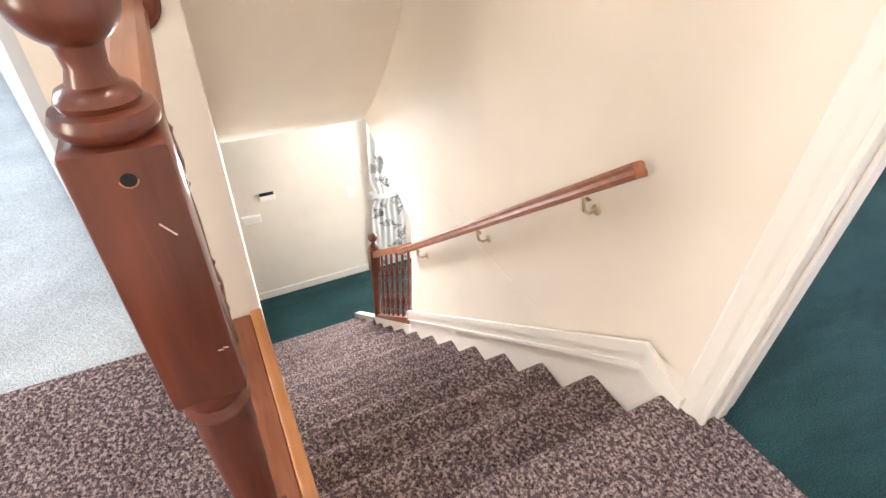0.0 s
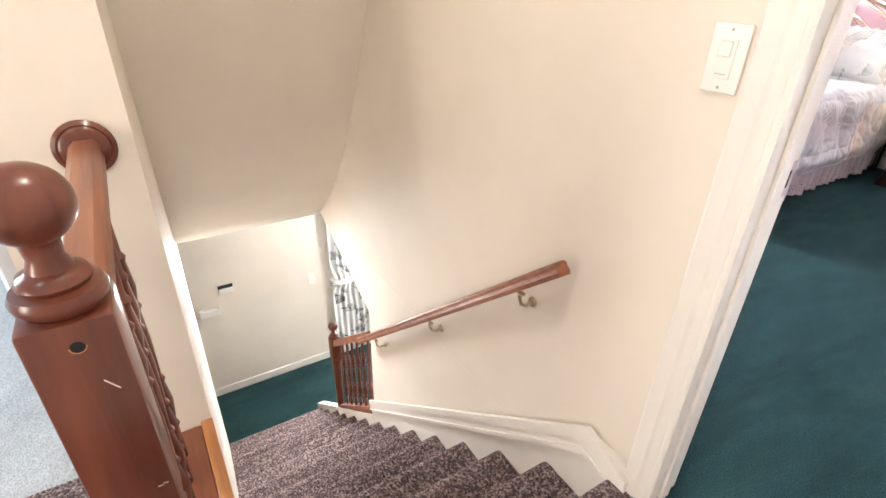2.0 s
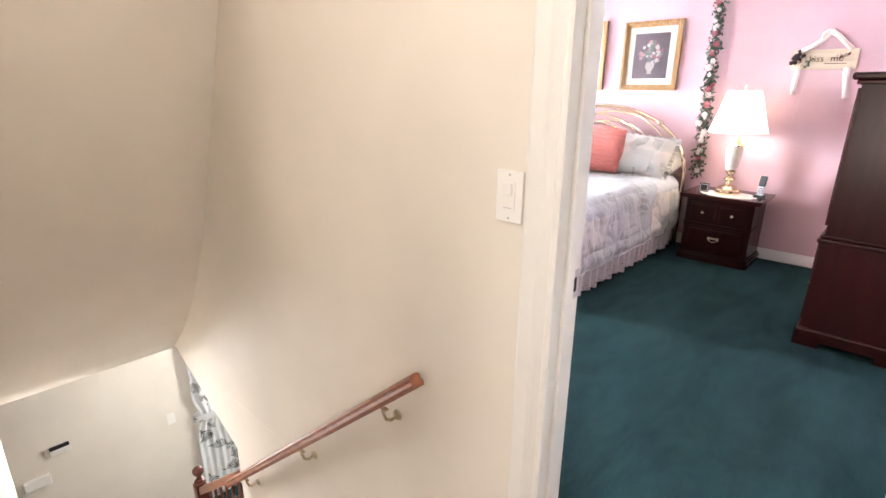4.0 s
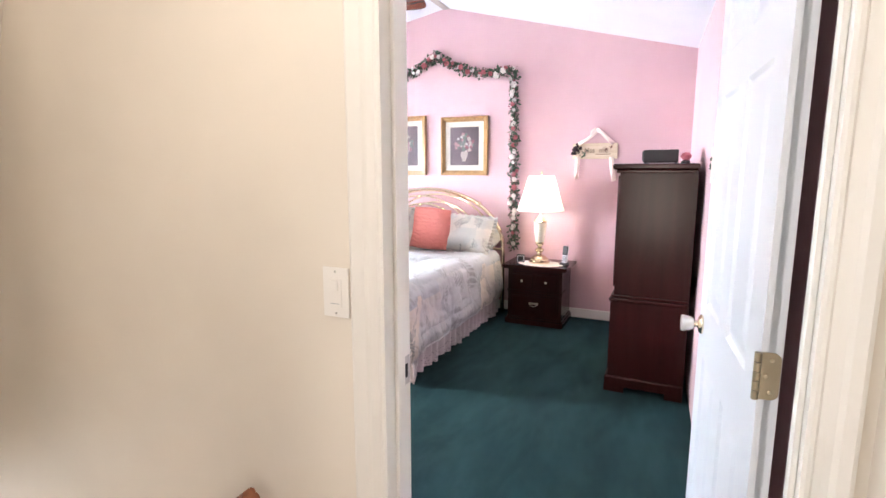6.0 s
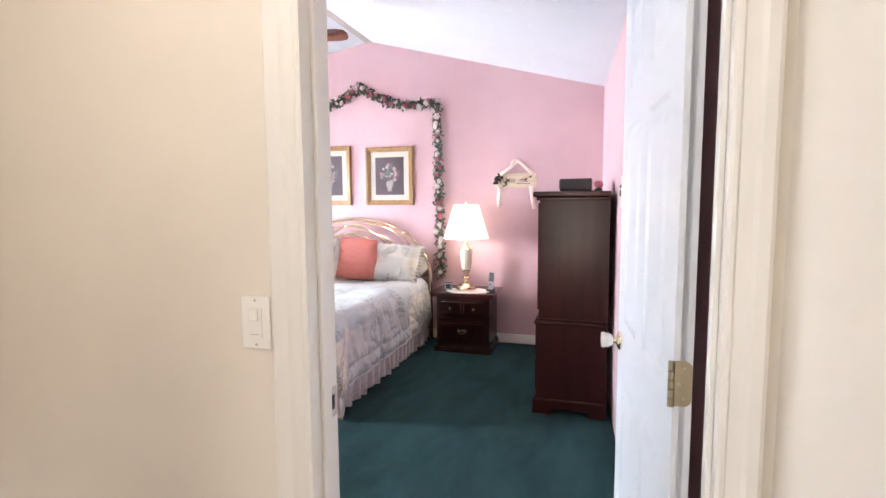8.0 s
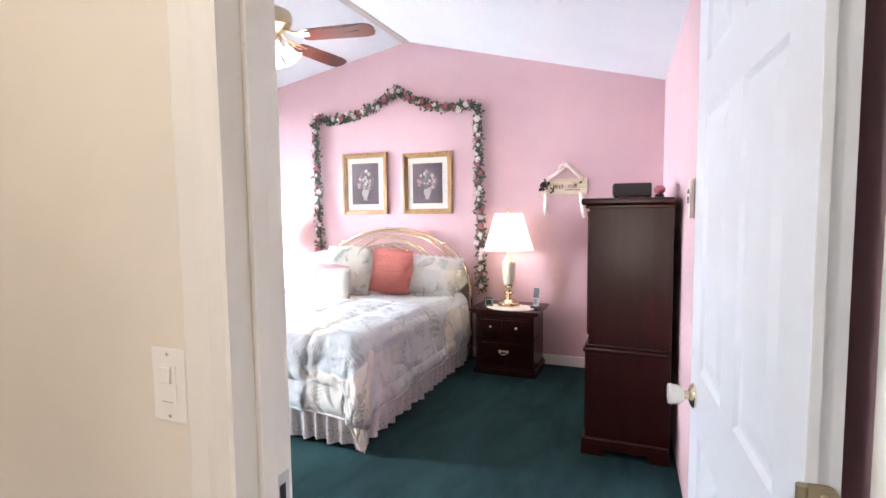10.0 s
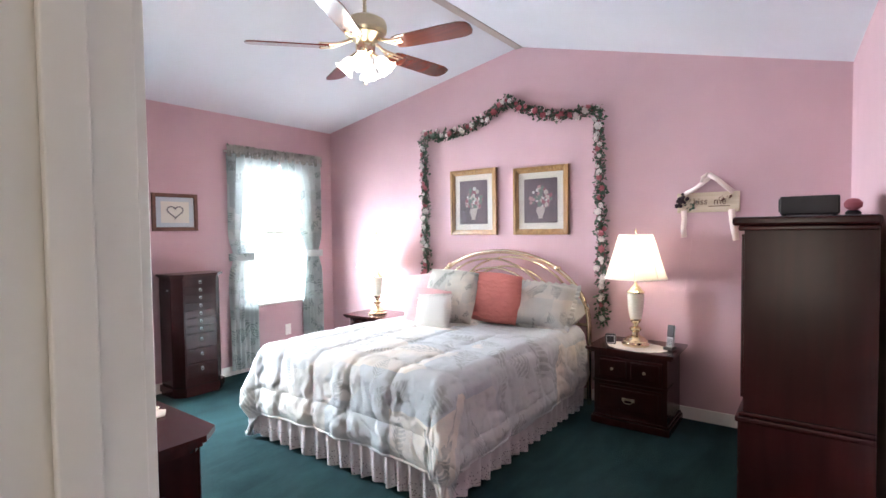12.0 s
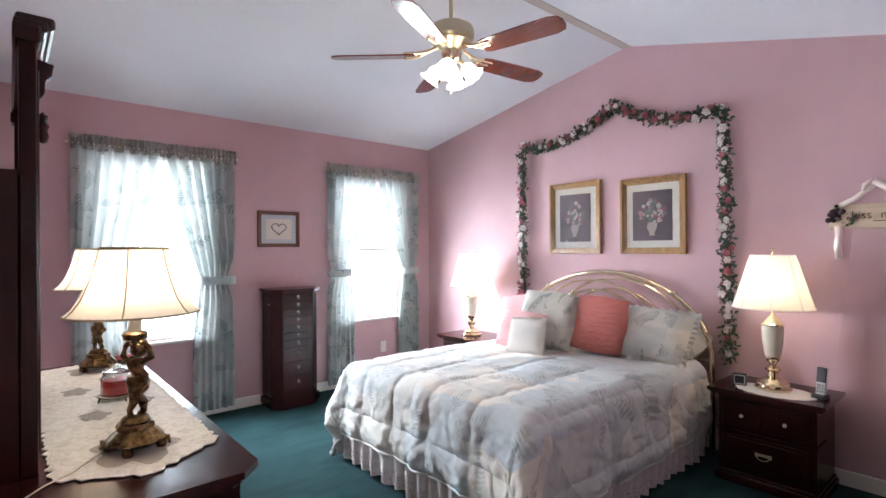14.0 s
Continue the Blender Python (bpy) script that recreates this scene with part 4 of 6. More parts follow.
def pillow(w, h, d, pinch=0.06, n=22, seed=0, ruffle=0.0):
    """A cushion standing in the x-z plane with its centre at 0, 0, h/2."""
    bm = bmesh.new()
    rnd = random.Random(seed)
    off = rnd.uniform(0, 100)
    sides = []
    for s in (1, -1):
        g = []
        for j in range(n + 1):
            row = []
            for i in range(n + 1):
                u, v = 2 * i / n - 1, 2 * j / n - 1
                pu, pv = u * (1 - pinch * v * v * 0.9 + pinch * 0.6 * v ** 4), v * (1 - pinch * u * u * 0.9 + pinch * 0.6 * u ** 4)
                th = max(0.0, (1 - u ** 4) * (1 - v ** 4)) ** 0.55
                wr = noise.noise(Vector((u * 2.2 + off, v * 2.2, s))) * 0.10 + noise.noise(Vector((u * 6 + off, v * 6, s * 3))) * 0.03
                row.append(bm.verts.new((pu * w / 2, s * d / 2 * th * (1 + wr), h / 2 + pv * h / 2)))
            g.append(row)
        sides.append(g)
    for g in sides:
        for j in range(n):
            for i in range(n):
                bm.faces.new((g[j][i], g[j][i + 1], g[j + 1][i + 1], g[j + 1][i]))
    bmesh.ops.remove_doubles(bm, verts=bm.verts, dist=0.0005)
    if ruffle:
        # a frill round the edge
        ring_in, ring_out = [], []
        m = 200
        for k in range(m):
            q = 4.0 * k / m
            e, f = int(q), (q % 1) * 2 - 1
            u, v = ((f, -1), (1, f), (-f, 1), (-1, -f))[e]
            nx, nz = ((0, -1), (1, 0), (0, 1), (-1, 0))[e]
            pu, pv = u * (1 - pinch * v * v * 0.3), v * (1 - pinch * u * u * 0.3)
            ring_in.append(bm.verts.new((pu * w / 2, 0, h / 2 + pv * h / 2)))
            ring_out.append(bm.verts.new((pu * w / 2 + (nx + 0.7 * u * abs(nz) * abs(u) ** 6) * ruffle, 0.012 * math.sin(k * 1.25), h / 2 + pv * h / 2 + (nz + 0.7 * v * abs(nx) * abs(v) ** 6) * ruffle)))
        for k in range(m):
            bm.faces.new((ring_in[k], ring_in[(k + 1) % m], ring_out[(k + 1) % m], ring_out[k]))
    return bm


BX0, BX1, BY0, BY1, BTOP = -2.60, -1.02, 2.86, 4.66, 0.585


def build_bed():
    t = thing("bed", "queen bed with polished brass arched headboard against the pink wall", "bed")
    part("mattress", B(BX0 + 0.02, BX1 - 0.02, BY0 + 0.03, BY1, 0.32, BTOP - 0.03, bevel=0.05), SKIRT, t, "", True)
    part("box_spring", B(BX0 + 0.03, BX1 - 0.03, BY0 + 0.04, BY1, 0.13, 0.318, bevel=0.02), SKIRT, t)
    part("frame", B(BX0 + 0.05, BX1 - 0.05, BY0 + 0.08, BY1, 0.09, 0.128), CHROME, t)
    for x in (BX0 + 0.1, BX1 - 0.1):
        for y in (BY0 + 0.15, BY1 - 0.1):
            part("leg", lathe([(0.02, 0.0), (0.02, 0.09)], 12, (x, y, 0)), BLACKP, t)
    # skirt
    bm = bmesh.new()
    path = []
    step = 0.008
    def run(ax, ay, bx, by):
        L = math.hypot(bx - ax, by - ay)
        n = int(L / step)
        nx, ny = (by - ay) / L, -(bx - ax) / L
        for k in range(n):
            path.append((ax + (bx - ax) * k / n, ay + (by - ay) * k / n, nx, ny))
    run(BX0 - 0.01, BY1, BX0 - 0.01, BY0 - 0.01)
    run(BX0 - 0.01, BY0 - 0.01, BX1 + 0.01, BY0 - 0.01)
    run(BX1 + 0.01, BY0 - 0.01, BX1 + 0.01, BY1)
    rows = []
    for j, z in enumerate((0.33, 0.25, 0.16, 0.08, 0.025)):
        row = []
        for i, (x, y, nx, ny) in enumerate(path):
            s = i * step
            a = (0.006 + 0.022 * j / 4) * (0.7 + 0.5 * noise.noise(Vector((s * 2.3, 0, 0))))
            w = math.sin(s * 2 * math.pi / 0.098 + 2.2 * math.sin(s * 4.1) + 2.5 * noise.noise(Vector((s * 4.3, 3.1, 0)))) * a * (1 + 0.5 * noise.noise(Vector((s * 7.7, j * 0.3, 5))))
            d = w + 0.012 * j / 4
            row.append(bm.verts.new((x - nx * d * -1 * -1, y - ny * d * -1 * -1, z + 0.008 * math.sin(s * 31) * (j == 4))))
        rows.append(row)
    for a, b in zip(rows, rows[1:]):
        for i in range(len(path) - 1):
            bm.faces.new((a[i], a[i + 1], b[i + 1], b[i]))
    part("bed_skirt", bm, EYELET, t, "pale ruffled eyelet dust ruffle", True)
    # headboard
    cx = (BX0 + BX1) / 2 + 0.01
    hb = part("headboard", tube([(cx + 0.79 * math.cos(radians(a)), 4.74, 0.60 + 0.585 * math.sin(radians(a)) ** 0.9) if 0 < a < 180 else (cx + (0.79 if a <= 0 else -0.79), 4.74, 0.60) for a in range(0, 181, 6)], 0.019, 12), BRASS, t, "polished brass arched headboard", True)
    for s in (-1, 1):
        part("post", tube([(cx + s * 0.79, 4.74, 0.0), (cx + s * 0.79, 4.74, 0.605)], 0.019, 12), BRASS, hb, "", True)
    for k, (x0, w, h) in enumerate(((-0.10, 0.58, 0.50), (-0.07, 0.47, 0.42), (-0.03, 0.35, 0.33), (0.02, 0.24, 0.24), (0.10, 0.60, 0.52), (0.08, 0.48, 0.44), (0.05, 0.36, 0.35), (-0.02, 0.14, 0.16))):
        part("arch_bar", tube([(cx + x0 + w * math.cos(radians(a)), 4.74 + 0.005 * ((k % 3) - 1), 0.62 + h * max(0.0, math.sin(radians(a)))) for a in range(0, 181, 9)], 0.0095, 8), BRASS, hb, "", True)
    part("cross_bar", tube([(cx - 0.79, 4.74, 0.62), (cx + 0.79, 4.74, 0.62)], 0.013, 10), BRASS, hb, "", True)
    for s in (-1, 1):
        part("knuckle", lathe([(0.0, -0.024), (0.026, -0.015), (0.030, 0.0), (0.026, 0.015), (0.0, 0.024)], 14, (cx + s * 0.53, 4.74, 1.055)), BRASS, hb, "", True)


EYELET = mat("eyelet_ruffle_cloth", (0.60, 0.55, 0.55), 0.9)
v_ = coords(EYELET)
vor = EYELET.node_tree.nodes.new("ShaderNodeTexVoronoi")
vor.inputs["Scale"].default_value = 75
EYELET.node_tree.links.new(v_, vor.inputs["Vector"])
sep = EYELET.node_tree.nodes.new("ShaderNodeSeparateXYZ")
EYELET.node_tree.links.new(v_, sep.inputs[0])
band = ramp(EYELET, sep.outputs[2], [(0.0, (1, 1, 1)), (0.105, (1, 1, 1)), (0.11, (0, 0, 0))])
holes_ = ramp(EYELET, vor.outputs["Distance"], [(0.22, (1, 1, 1)), (0.30, (0, 0, 0))])
paint_to(EYELET, mix(EYELET, mix(EYELET, 1.0, band, holes_, "MULTIPLY"), (0.60, 0.55, 0.55), (0.16, 0.14, 0.15)))


def build_comforter():
    """The cloth is a sheet of s (across) and v (from the pillows to the foot); past the mattress edge it hangs."""
    bm = bmesh.new()
    half = (BX1 - BX0) / 2
    cx = (BX0 + BX1) / 2
    L = BY1 + 0.02 - BY0
    hang_s, hang_f = 0.40, 0.40
    ns, nv = 300, 260
    S, V = half + hang_s, L + hang_f
    grid = []
    top = BTOP + 0.035
    R = 0.10
    for j in range(nv + 1):
        v = V * j / nv
        row = []
        for i in range(ns + 1):
            s = -S + 2 * S * i / ns
            ds, dv = max(0.0, abs(s) - (half - R)), max(0.0, v - (L - R))
            sg = 1 if s > 0 else -1
            d = (ds ** 2.15 + dv ** 2.15) ** (1 / 2.15)
            # quarter round over the edge, then a hanging fall that flares a little
            arc = R * math.pi / 2
            if d <= 1e-6:
                ox = oy = oz = 0.0
            else:
                hyp = math.hypot(ds, dv)
                cs, cv = ds / hyp, dv / hyp
                if d < arc:
                    out, drop = R * math.sin(d / R), R * (1 - math.cos(d / R))
                else:
                    f = d - arc
                    q = max(0.0, min(1.4, (d - (hang_s + R - 0.09)) / 0.09))
                    out, drop = R + f * 0.13 - 0.035 * q * q, R + f * 0.99
                corner = 4 * cs * cs * cv * cv
                out += corner * 0.085 * min(1, d / 0.35)
                ox, oy, oz = cs * out, cv * out, drop
            # quilting squares
            qs, qv = 0.31, 0.42
            a = abs(math.sin(math.pi * (s + 0.17) / qs))
            b = abs(math.sin(math.pi * (v + 0.05) / qv))
            hang = min(1.0, d / 0.2)
            near_head = max(0.0, min(1.0, (0.72 - v) / 0.25))
            puff = 0.0135 * (1 - 0.7 * near_head) * (min(1, a * 2.2) ** 0.5) * (min(1, b * 2.6) ** 0.5)
            pucker = 0.0036 * (1 - 0.6 * hang) * math.exp(-5 * min(a, b)) * math.sin(62 * (v if a < b else s) + 5 * noise.noise(Vector((s * 4, v * 4, 0))))
            puff *= 1 + 0.15 * hang
            p = Vector((s * 3.1, v * 3.1, 0.3))
            wr = (0.006 + 0.006 * hang) * noise.noise(p) + (0.004 + 0.004 * hang) * noise.noise(p * 2.7) + (0.003 + 0.004 * hang) * noise.noise(p * 6.5) + 0.0025 * noise.noise(p * 14) + pucker
            fall = (v if ds > dv else s)
            fold = hang * (0.006 * math.sin(19 * fall + 3.0 * noise.noise(Vector((s, v, 1)) * 2.2)) + 0.012 * noise.noise(Vector((s * (9 if dv >= ds else 3.5), v * (3.5 if dv >= ds else 9), 3))) - 0.008 * (1 - abs(noise.noise(Vector((s * 6, v * 6, 9))) * 2.2)) ** 6)
            n_out = puff + wr + fold
            hx, hy, hz = (cs, cv, 0) if d > arc else (0, 0, 1)
            if 0 < d <= arc:
                k = d / R
                hx, hy, hz = cs * math.sin(k), cv * math.sin(k), math.cos(k)
            crown = 0.03 * (1 - 0.8 * near_head) * (1 - min(1, abs(s) / half) ** 2)
            x = sg * (min(abs(s), half - R) + ox + hx * n_out)
            y = min(v, L - R) + oy + hy * n_out
            z = top + crown * (d <= 0) + (crown if d > 0 else 0) - oz + hz * n_out
            z = max(z, 0.035 + 0.01 * noise.noise(p * 4))
            row.append(bm.verts.new((cx + x, BY1 + 0.02 - y, z)))
        grid.append(row)
    for j in range(nv):
        for i in range(ns):
            bm.faces.new((grid[j][i], grid[j][i + 1], grid[j + 1][i + 1], grid[j + 1][i]))
    side_a = [tuple(r[0].co) for r in grid][::3]
    foot = [tuple(w.co) for w in grid[-1]][::3]
    side_b = [tuple(r[-1].co) for r in reversed(grid)][::3]
    grid_pts = (side_a, foot, side_b)
    t = link_mesh("comforter", bm, QUILT, True)
    tagged(t, "puffy pale floral quilted comforter spread over the brass bed", "comforter")
    sol = t.modifiers.new("thickness", "SOLIDIFY")
    sol.thickness, sol.offset = 0.022, -1
    hem = [grid_pts[0], grid_pts[1], grid_pts[2]]
    part("hem_binding", tube(hem[0] + hem[1][1:] + hem[2][1:], 0.008, 8), QUILT, t, "corded hem", True)


def build_pillows():
    def put(name, label, w, h, d, at, rx, rz, ry, material, seed, pinch=0.13, ruffle=0.0):
        t = link_mesh(name, pillow(w, h, d, pinch, 22, seed, ruffle), material, True)
        t.matrix_world = pose(*at, rx, ry, rz)
        tagged(t, label, "pillow")
        return t
    zt = BTOP + 0.063
    put("bed_pillow", "pale floral bed pillow leaning on the brass headboard", 0.60, 0.385, 0.19, (-1.37, 4.38, zt), -44, 5, 3, SHAM, 3, 0.02, 0.034)
    put("bed_pillow", "pale floral bed pillow lying under another at the headboard", 0.70, 0.40, 0.16, (-1.40, 4.56, zt), -72, -3, 0, SHAM, 4)
    put("bed_pillow", "pale floral bed pillow beside the pink cushions", 0.62, 0.38, 0.19, (-2.22, 4.42, zt), -44, -3, -2, SHAM, 5, 0.02, 0.034)
    put("cushion", "pale pink textured cushion leaning against the pillows", 0.42, 0.38, 0.14, (-2.26, 4.24, zt), -22, 6, -6, CUSH_PINK, 6)
    put("cushion", "floral square cushion among the pink ones", 0.44, 0.43, 0.15, (-1.94, 4.12, zt), -20, 10, 3, CUSH_FLORAL, 7)
    put("cushion", "coral pink quilted square cushion", 0.41, 0.40, 0.16, (-1.62, 4.28, zt), -17, 14, 5, CUSH_CORAL, 8, 0.16)
    put("cushion", "small pink cushion lying against the white one", 0.38, 0.29, 0.12, (-2.06, 3.98, zt), -26, 6, 3, CUSH_PINK, 9)
    put("cushion", "small ivory crocheted cushion in front", 0.28, 0.25, 0.10, (-1.885, 3.87, zt), -22, 8, -4, CUSH_WHITE, 10, 0.05, 0.012)


def build_armoire():
    t = thing("armoire", "tall dark cherry armoire against the pink wall, items on top", "armoire")
    x0, x1, y0, y1 = 0.155, 0.585, 3.31, 4.22
    part("body", joined(B(x0 + 0.012, x1, y0, y1, 0.60, 1.365, bevel=0.003), B(x0, x1, y0 - 0.006, y1 + 0.006, 0.08, 0.60, bevel=0.003)), CHERRY, t)
    part("waist_moulding", joined(B(x0 - 0.015, x1, y0 - 0.022, y1 + 0.022, 0.575, 0.600, bevel=0.008), B(x0 - 0.004, x1, y0 - 0.012, y1 + 0.012, 0.600, 0.618, bevel=0.006)), CHERRY, t)
    part("plinth", joined(B(x0 - 0.02, x1, y0 - 0.022, y1 + 0.022, 0.03, 0.10, bevel=0.010), B(x0 - 0.02, x0 + 0.10, y0 - 0.022, y0 + 0.09, 0.0, 0.04), B(x1 - 0.10, x1, y0 - 0.022, y0 + 0.09, 0.0, 0.04), B(x0 - 0.02, x0 + 0.10, y1 - 0.09, y1 + 0.022, 0.0, 0.04)), CHERRY, t)
    part("cornice", joined(B(x0 - 0.008, x1, y0 - 0.016, y1 + 0.016, 1.355, 1.375, bevel=0.006), B(x0 - 0.028, x1 + 0.003, y0 - 0.034, y1 + 0.034, 1.375, 1.410, bevel=0.010)), CHERRYX, t)
    for y in (y0 + 0.04, y1 - 0.04):
        for k in range(3):
            part("flute", tube([(x0 + 0.010, y - 0.018 + 0.018 * k, 0.68), (x0 + 0.010, y - 0.018 + 0.018 * k, 1.33)], 0.0065, 8), CHERRY, t, "", True)
    for a, b in ((y0 + 0.085, (y0 + y1) / 2 - 0.003), ((y0 + y1) / 2 + 0.003, y1 - 0.085)):
        d = part("door", B(x0 - 0.006, x0 + 0.014, a, b, 0.65, 1.34, bevel=0.003), CHERRY, t)
        part("panel", B(x0 - 0.012, x0 - 0.002, a + 0.05, b - 0.05, 0.70, 1.29, bevel=0.006), CHERRY, d)
    for z0, z1 in ((0.34, 0.56), (0.12, 0.33)):
        d = part("drawer", B(x0 - 0.012, x0 + 0.004, y0 + 0.05, y1 - 0.05, z0, z1, bevel=0.004), CHERRY, t)
        for y in (y0 + 0.25, y1 - 0.25):
            drop_pull(d, x0 - 0.013, y, (z0 + z1) / 2, 1.0, "x").rotation_euler = (0, 0, 0)
    b = thing("black_box", "black plastic cable box on top of the armoire", "cable box")
    part("housing", B(0.275, 0.475, 3.50, 3.74, 1.418, 1.495, bevel=0.006), BLACKP, b)
    part("front_panel", B(0.270, 0.277, 3.505, 3.735, 1.43, 1.485, bevel=0.002), BLACKP, b)
    for x in (0.29, 0.46):
        for y in (3.52, 3.72):
            part("foot", lathe([(0.008, 1.410), (0.008, 1.419)], 8, (x, y, 0)), BLACKP, b)
    k = thing("trinket", "small dark red ornament on top of the armoire", "ornament")
    part("base", lathe([(0.024, 0), (0.026, 0.012), (0.018, 0.02)], 14, (0.515, 3.50, 1.4102)), BLACKP, k, "", True)
    part("bloom", lathe([(0.012, 0.02), (0.028, 0.034), (0.030, 0.050), (0.018, 0.064), (0.0, 0.068)], 12, (0.515, 3.50, 1.4102)), FLOWER_P, k, "", True)
    c = tagged(link_mesh("power_cord", tube([(0.476, 3.56, 1.413), (0.495, 3.53, 1.4125), (0.54, 3.55, 1.413), (0.578, 3.57, 1.413)], 0.002, 6), BLACKP), "thin black power cord on the armoire top", "cord")


def build_chest():
    t = thing("jewellery_chest", "tall narrow dark cherry jewellery chest with small brass pulls", "jewellery chest", (-3.93, 3.125, 0), 0)
    # front towards +x; chamfered front corners
    def body(z0, z1, o, back=-0.145):
        c = 0.07
        return prism([(back, -0.205 - o), (0.06 + o, -0.205 - o), (0.06 + c + o, -0.205 + c * 0.9), (0.06 + c + o, 0.205 - c * 0.9), (0.06 + o, 0.205 + o), (back, 0.205 + o)], "z", z0, z1)
    part("body", body(0.07, 1.00, 0), CHERRY, t)
    part("top", joined(body(1.00, 1.012, 0.012), body(1.012, 1.030, 0.028)), CHERRYX, t)
    part("plinth", joined(body(0.03, 0.085, 0.022), body(0.0, 0.03, 0.010)), CHERRY, t)
    n = 10
    z = 0.985
    for k in range(n):
        h = 0.066 if k < 7 else 0.125
        z -= h
        d = part("drawer", B(0.128, 0.136, -0.135, 0.135, z + 0.004, z + h - 0.003, bevel=0.003), CHERRY, t)
        part("handle", joined(B(0.136, 0.139, -0.010, 0.010, z + h * 0.62, z + h * 0.62 + 0.012), tube([(0.139, -0.010, z + h * 0.62), (0.146, -0.009, z + h * 0.62 - 0.014), (0.146, 0.009, z + h * 0.62 - 0.014), (0.139, 0.010, z + h * 0.62)], 0.002, 6)), GREYP, d, "small bright ring pull")
    for s in (-1, 1):
        dr = part("side_door", prism([(0.058, s * 0.207), (-0.135, s * 0.207), (-0.135, s * 0.212), (0.056, s * 0.212)], "z", 0.10, 0.98), CHERRY, t)
        part("handle", lathe([(0.004, 0), (0.009, 0.012), (0.0, 0.016)], 10, m=pose(0.03, s * 0.212, 0.90, -90 * s)), GREYP, dr, "small ring pull")


def build_dresser():
    t = thing("dresser", "long dark cherry wood dresser with lace runner and lamps on top", "dresser")
    x0, x1, y0, y1, top = -2.78, -0.975, SOUTH + 0.016, 1.73, 0.80

    part("body", B(x0 + 0.03, x1 - 0.045, y0, y1 - 0.05, 0.08, top - 0.04, bevel=0.004), CHERRY, t)
    # clipped corner top, front towards +y
    def slab(o, z0, z1):
        c = 0.055
        return prism([(x0 + o, y0), (x1 - o, y0), (x1 - o, y1 - o - c), (x1 - o - c, y1 - o), (x0 + o + c, y1 - o), (x0 + o, y1 - o - c)], "z", z0, z1)
    part("top", slab(0.0, top - 0.018, top), CHERRYX, t)
    part("top_moulding", slab(0.008, top - 0.030, top - 0.0182), CHERRYX, t)
    part("lower_moulding", slab(0.022, top - 0.045, top - 0.0302), CHERRYX, t)
    part("plinth", B(x0 + 0.012, x1 - 0.025, y0, y1 - 0.03, 0.0, 0.09, bevel=0.01), CHERRY, t)
    for k in range(3):
        for r in range(3):
            a = x0 + 0.09 + k * 0.545
            z0 = 0.11 + r * 0.215
            d = part("drawer", B(a, a + 0.52, y1 - 0.05, y1 - 0.034, z0, z0 + 0.195, bevel=0.004), CHERRY, t)
            h = drop_pull(d, 0, 0, 0, 1.0)
            h.data.transform(pose(a + 0.26, y1 - 0.034, z0 + 0.10, 0, 0, 180))
    for x in (x1 - 0.075,):
        for k in range(3):
            part("flute", tube([(x - 0.014 + 0.014 * k, y1 - 0.052, 0.12), (x - 0.014 + 0.014 * k, y1 - 0.052, 0.72)], 0.006, 8), CHERRY, t, "", True)
    # mirror that stands on the dresser
    g = thing("dresser_mirror", "dark cherry framed hutch mirror with carved crown standing on the dresser", "mirror")
    mx0, mx1, yb, yf = -2.45, -1.30, 1.238, 1.274
    for x in (mx1, mx0 + 0.07):
        part("post", B(x - 0.07, x, yb, yf, top, 1.90, bevel=0.004), CHERRY, g)
        part("post_groove", tube([(x - 0.035, yf, top + 0.05), (x - 0.035, yf, 1.84)], 0.006, 8), CHERRY, g, "", True)
        part("post_cap", B(x - 0.078, x + 0.008, yb - 0.012, yf + 0.010, 1.90, 1.945, bevel=0.006), CHERRY, g)
    part("back_panel", B(mx0, mx1 - 0.002, SOUTH + 0.016, yb - 0.002, top, 1.575, bevel=0.003), CHERRY, g)
    part("mirror_glass", B(mx0 + 0.071, mx1 - 0.071, yb + 0.012, yb + 0.020, 0.90, 1.90), MIRROR, g, "clear mirror glass")
    part("lower_rail", B(mx0 + 0.071, mx1 - 0.071, yb, yf, top, 0.90, bevel=0.004), CHERRY, g)
    part("crown", B(mx0 + 0.02, mx1 - 0.04, yb - 0.01, yf + 0.026, 1.9455, 1.975, bevel=0.008), CHERRY, g)
    part("crown_cap", B(mx0 + 0.10, mx1 - 0.10, yb - 0.006, yf + 0.045, 1.9755, 2.01, bevel=0.010), CHERRY, g)
    part("carved_drop", lathe([(0.0, 0.0), (0.008, 0.004), (0.013, 0.020), (0.010, 0.036), (0.014, 0.048), (0.009, 0.060), (0.011, 0.075), (0.0, 0.085)], 12, (mx1 - 0.060, yf + 0.014, 1.655)), CHERRYX, g, "carved drop on the post", True)
    for x in (mx1 - 0.10, mx0 + 0.10):
        part("carved_bracket", prism([(yf, 1.89), (yf + 0.040, 1.88), (yf + 0.036, 1.85), (yf + 0.022, 1.835), (yf + 0.020, 1.80), (yf + 0.008, 1.78), (yf, 1.74)], "x", x - 0.03, x), CHERRY, g)
    # lace runner
    bm = bmesh.new()
    rx0, rx1, ry0, ry1, z = -2.72, -1.17, 1.30, 1.685, top + 0.0015
    pts = []
    step = 0.022
    def edge(ax, ay, bx, by):
        n = max(4, int(math.hypot(bx - ax, by - ay) / step))
        L = math.hypot(bx - ax, by - ay)
        nx, ny = (by - ay) / L, -(bx - ax) / L
        for k in range(n):
            f = k / n
            s = 0.010 * abs(math.sin(math.pi * f * n / 2)) + 0.004 * math.sin(k * 2.3)
            pts.append((ax + (bx - ax) * f + nx * s, ay + (by - ay) * f + ny * s))
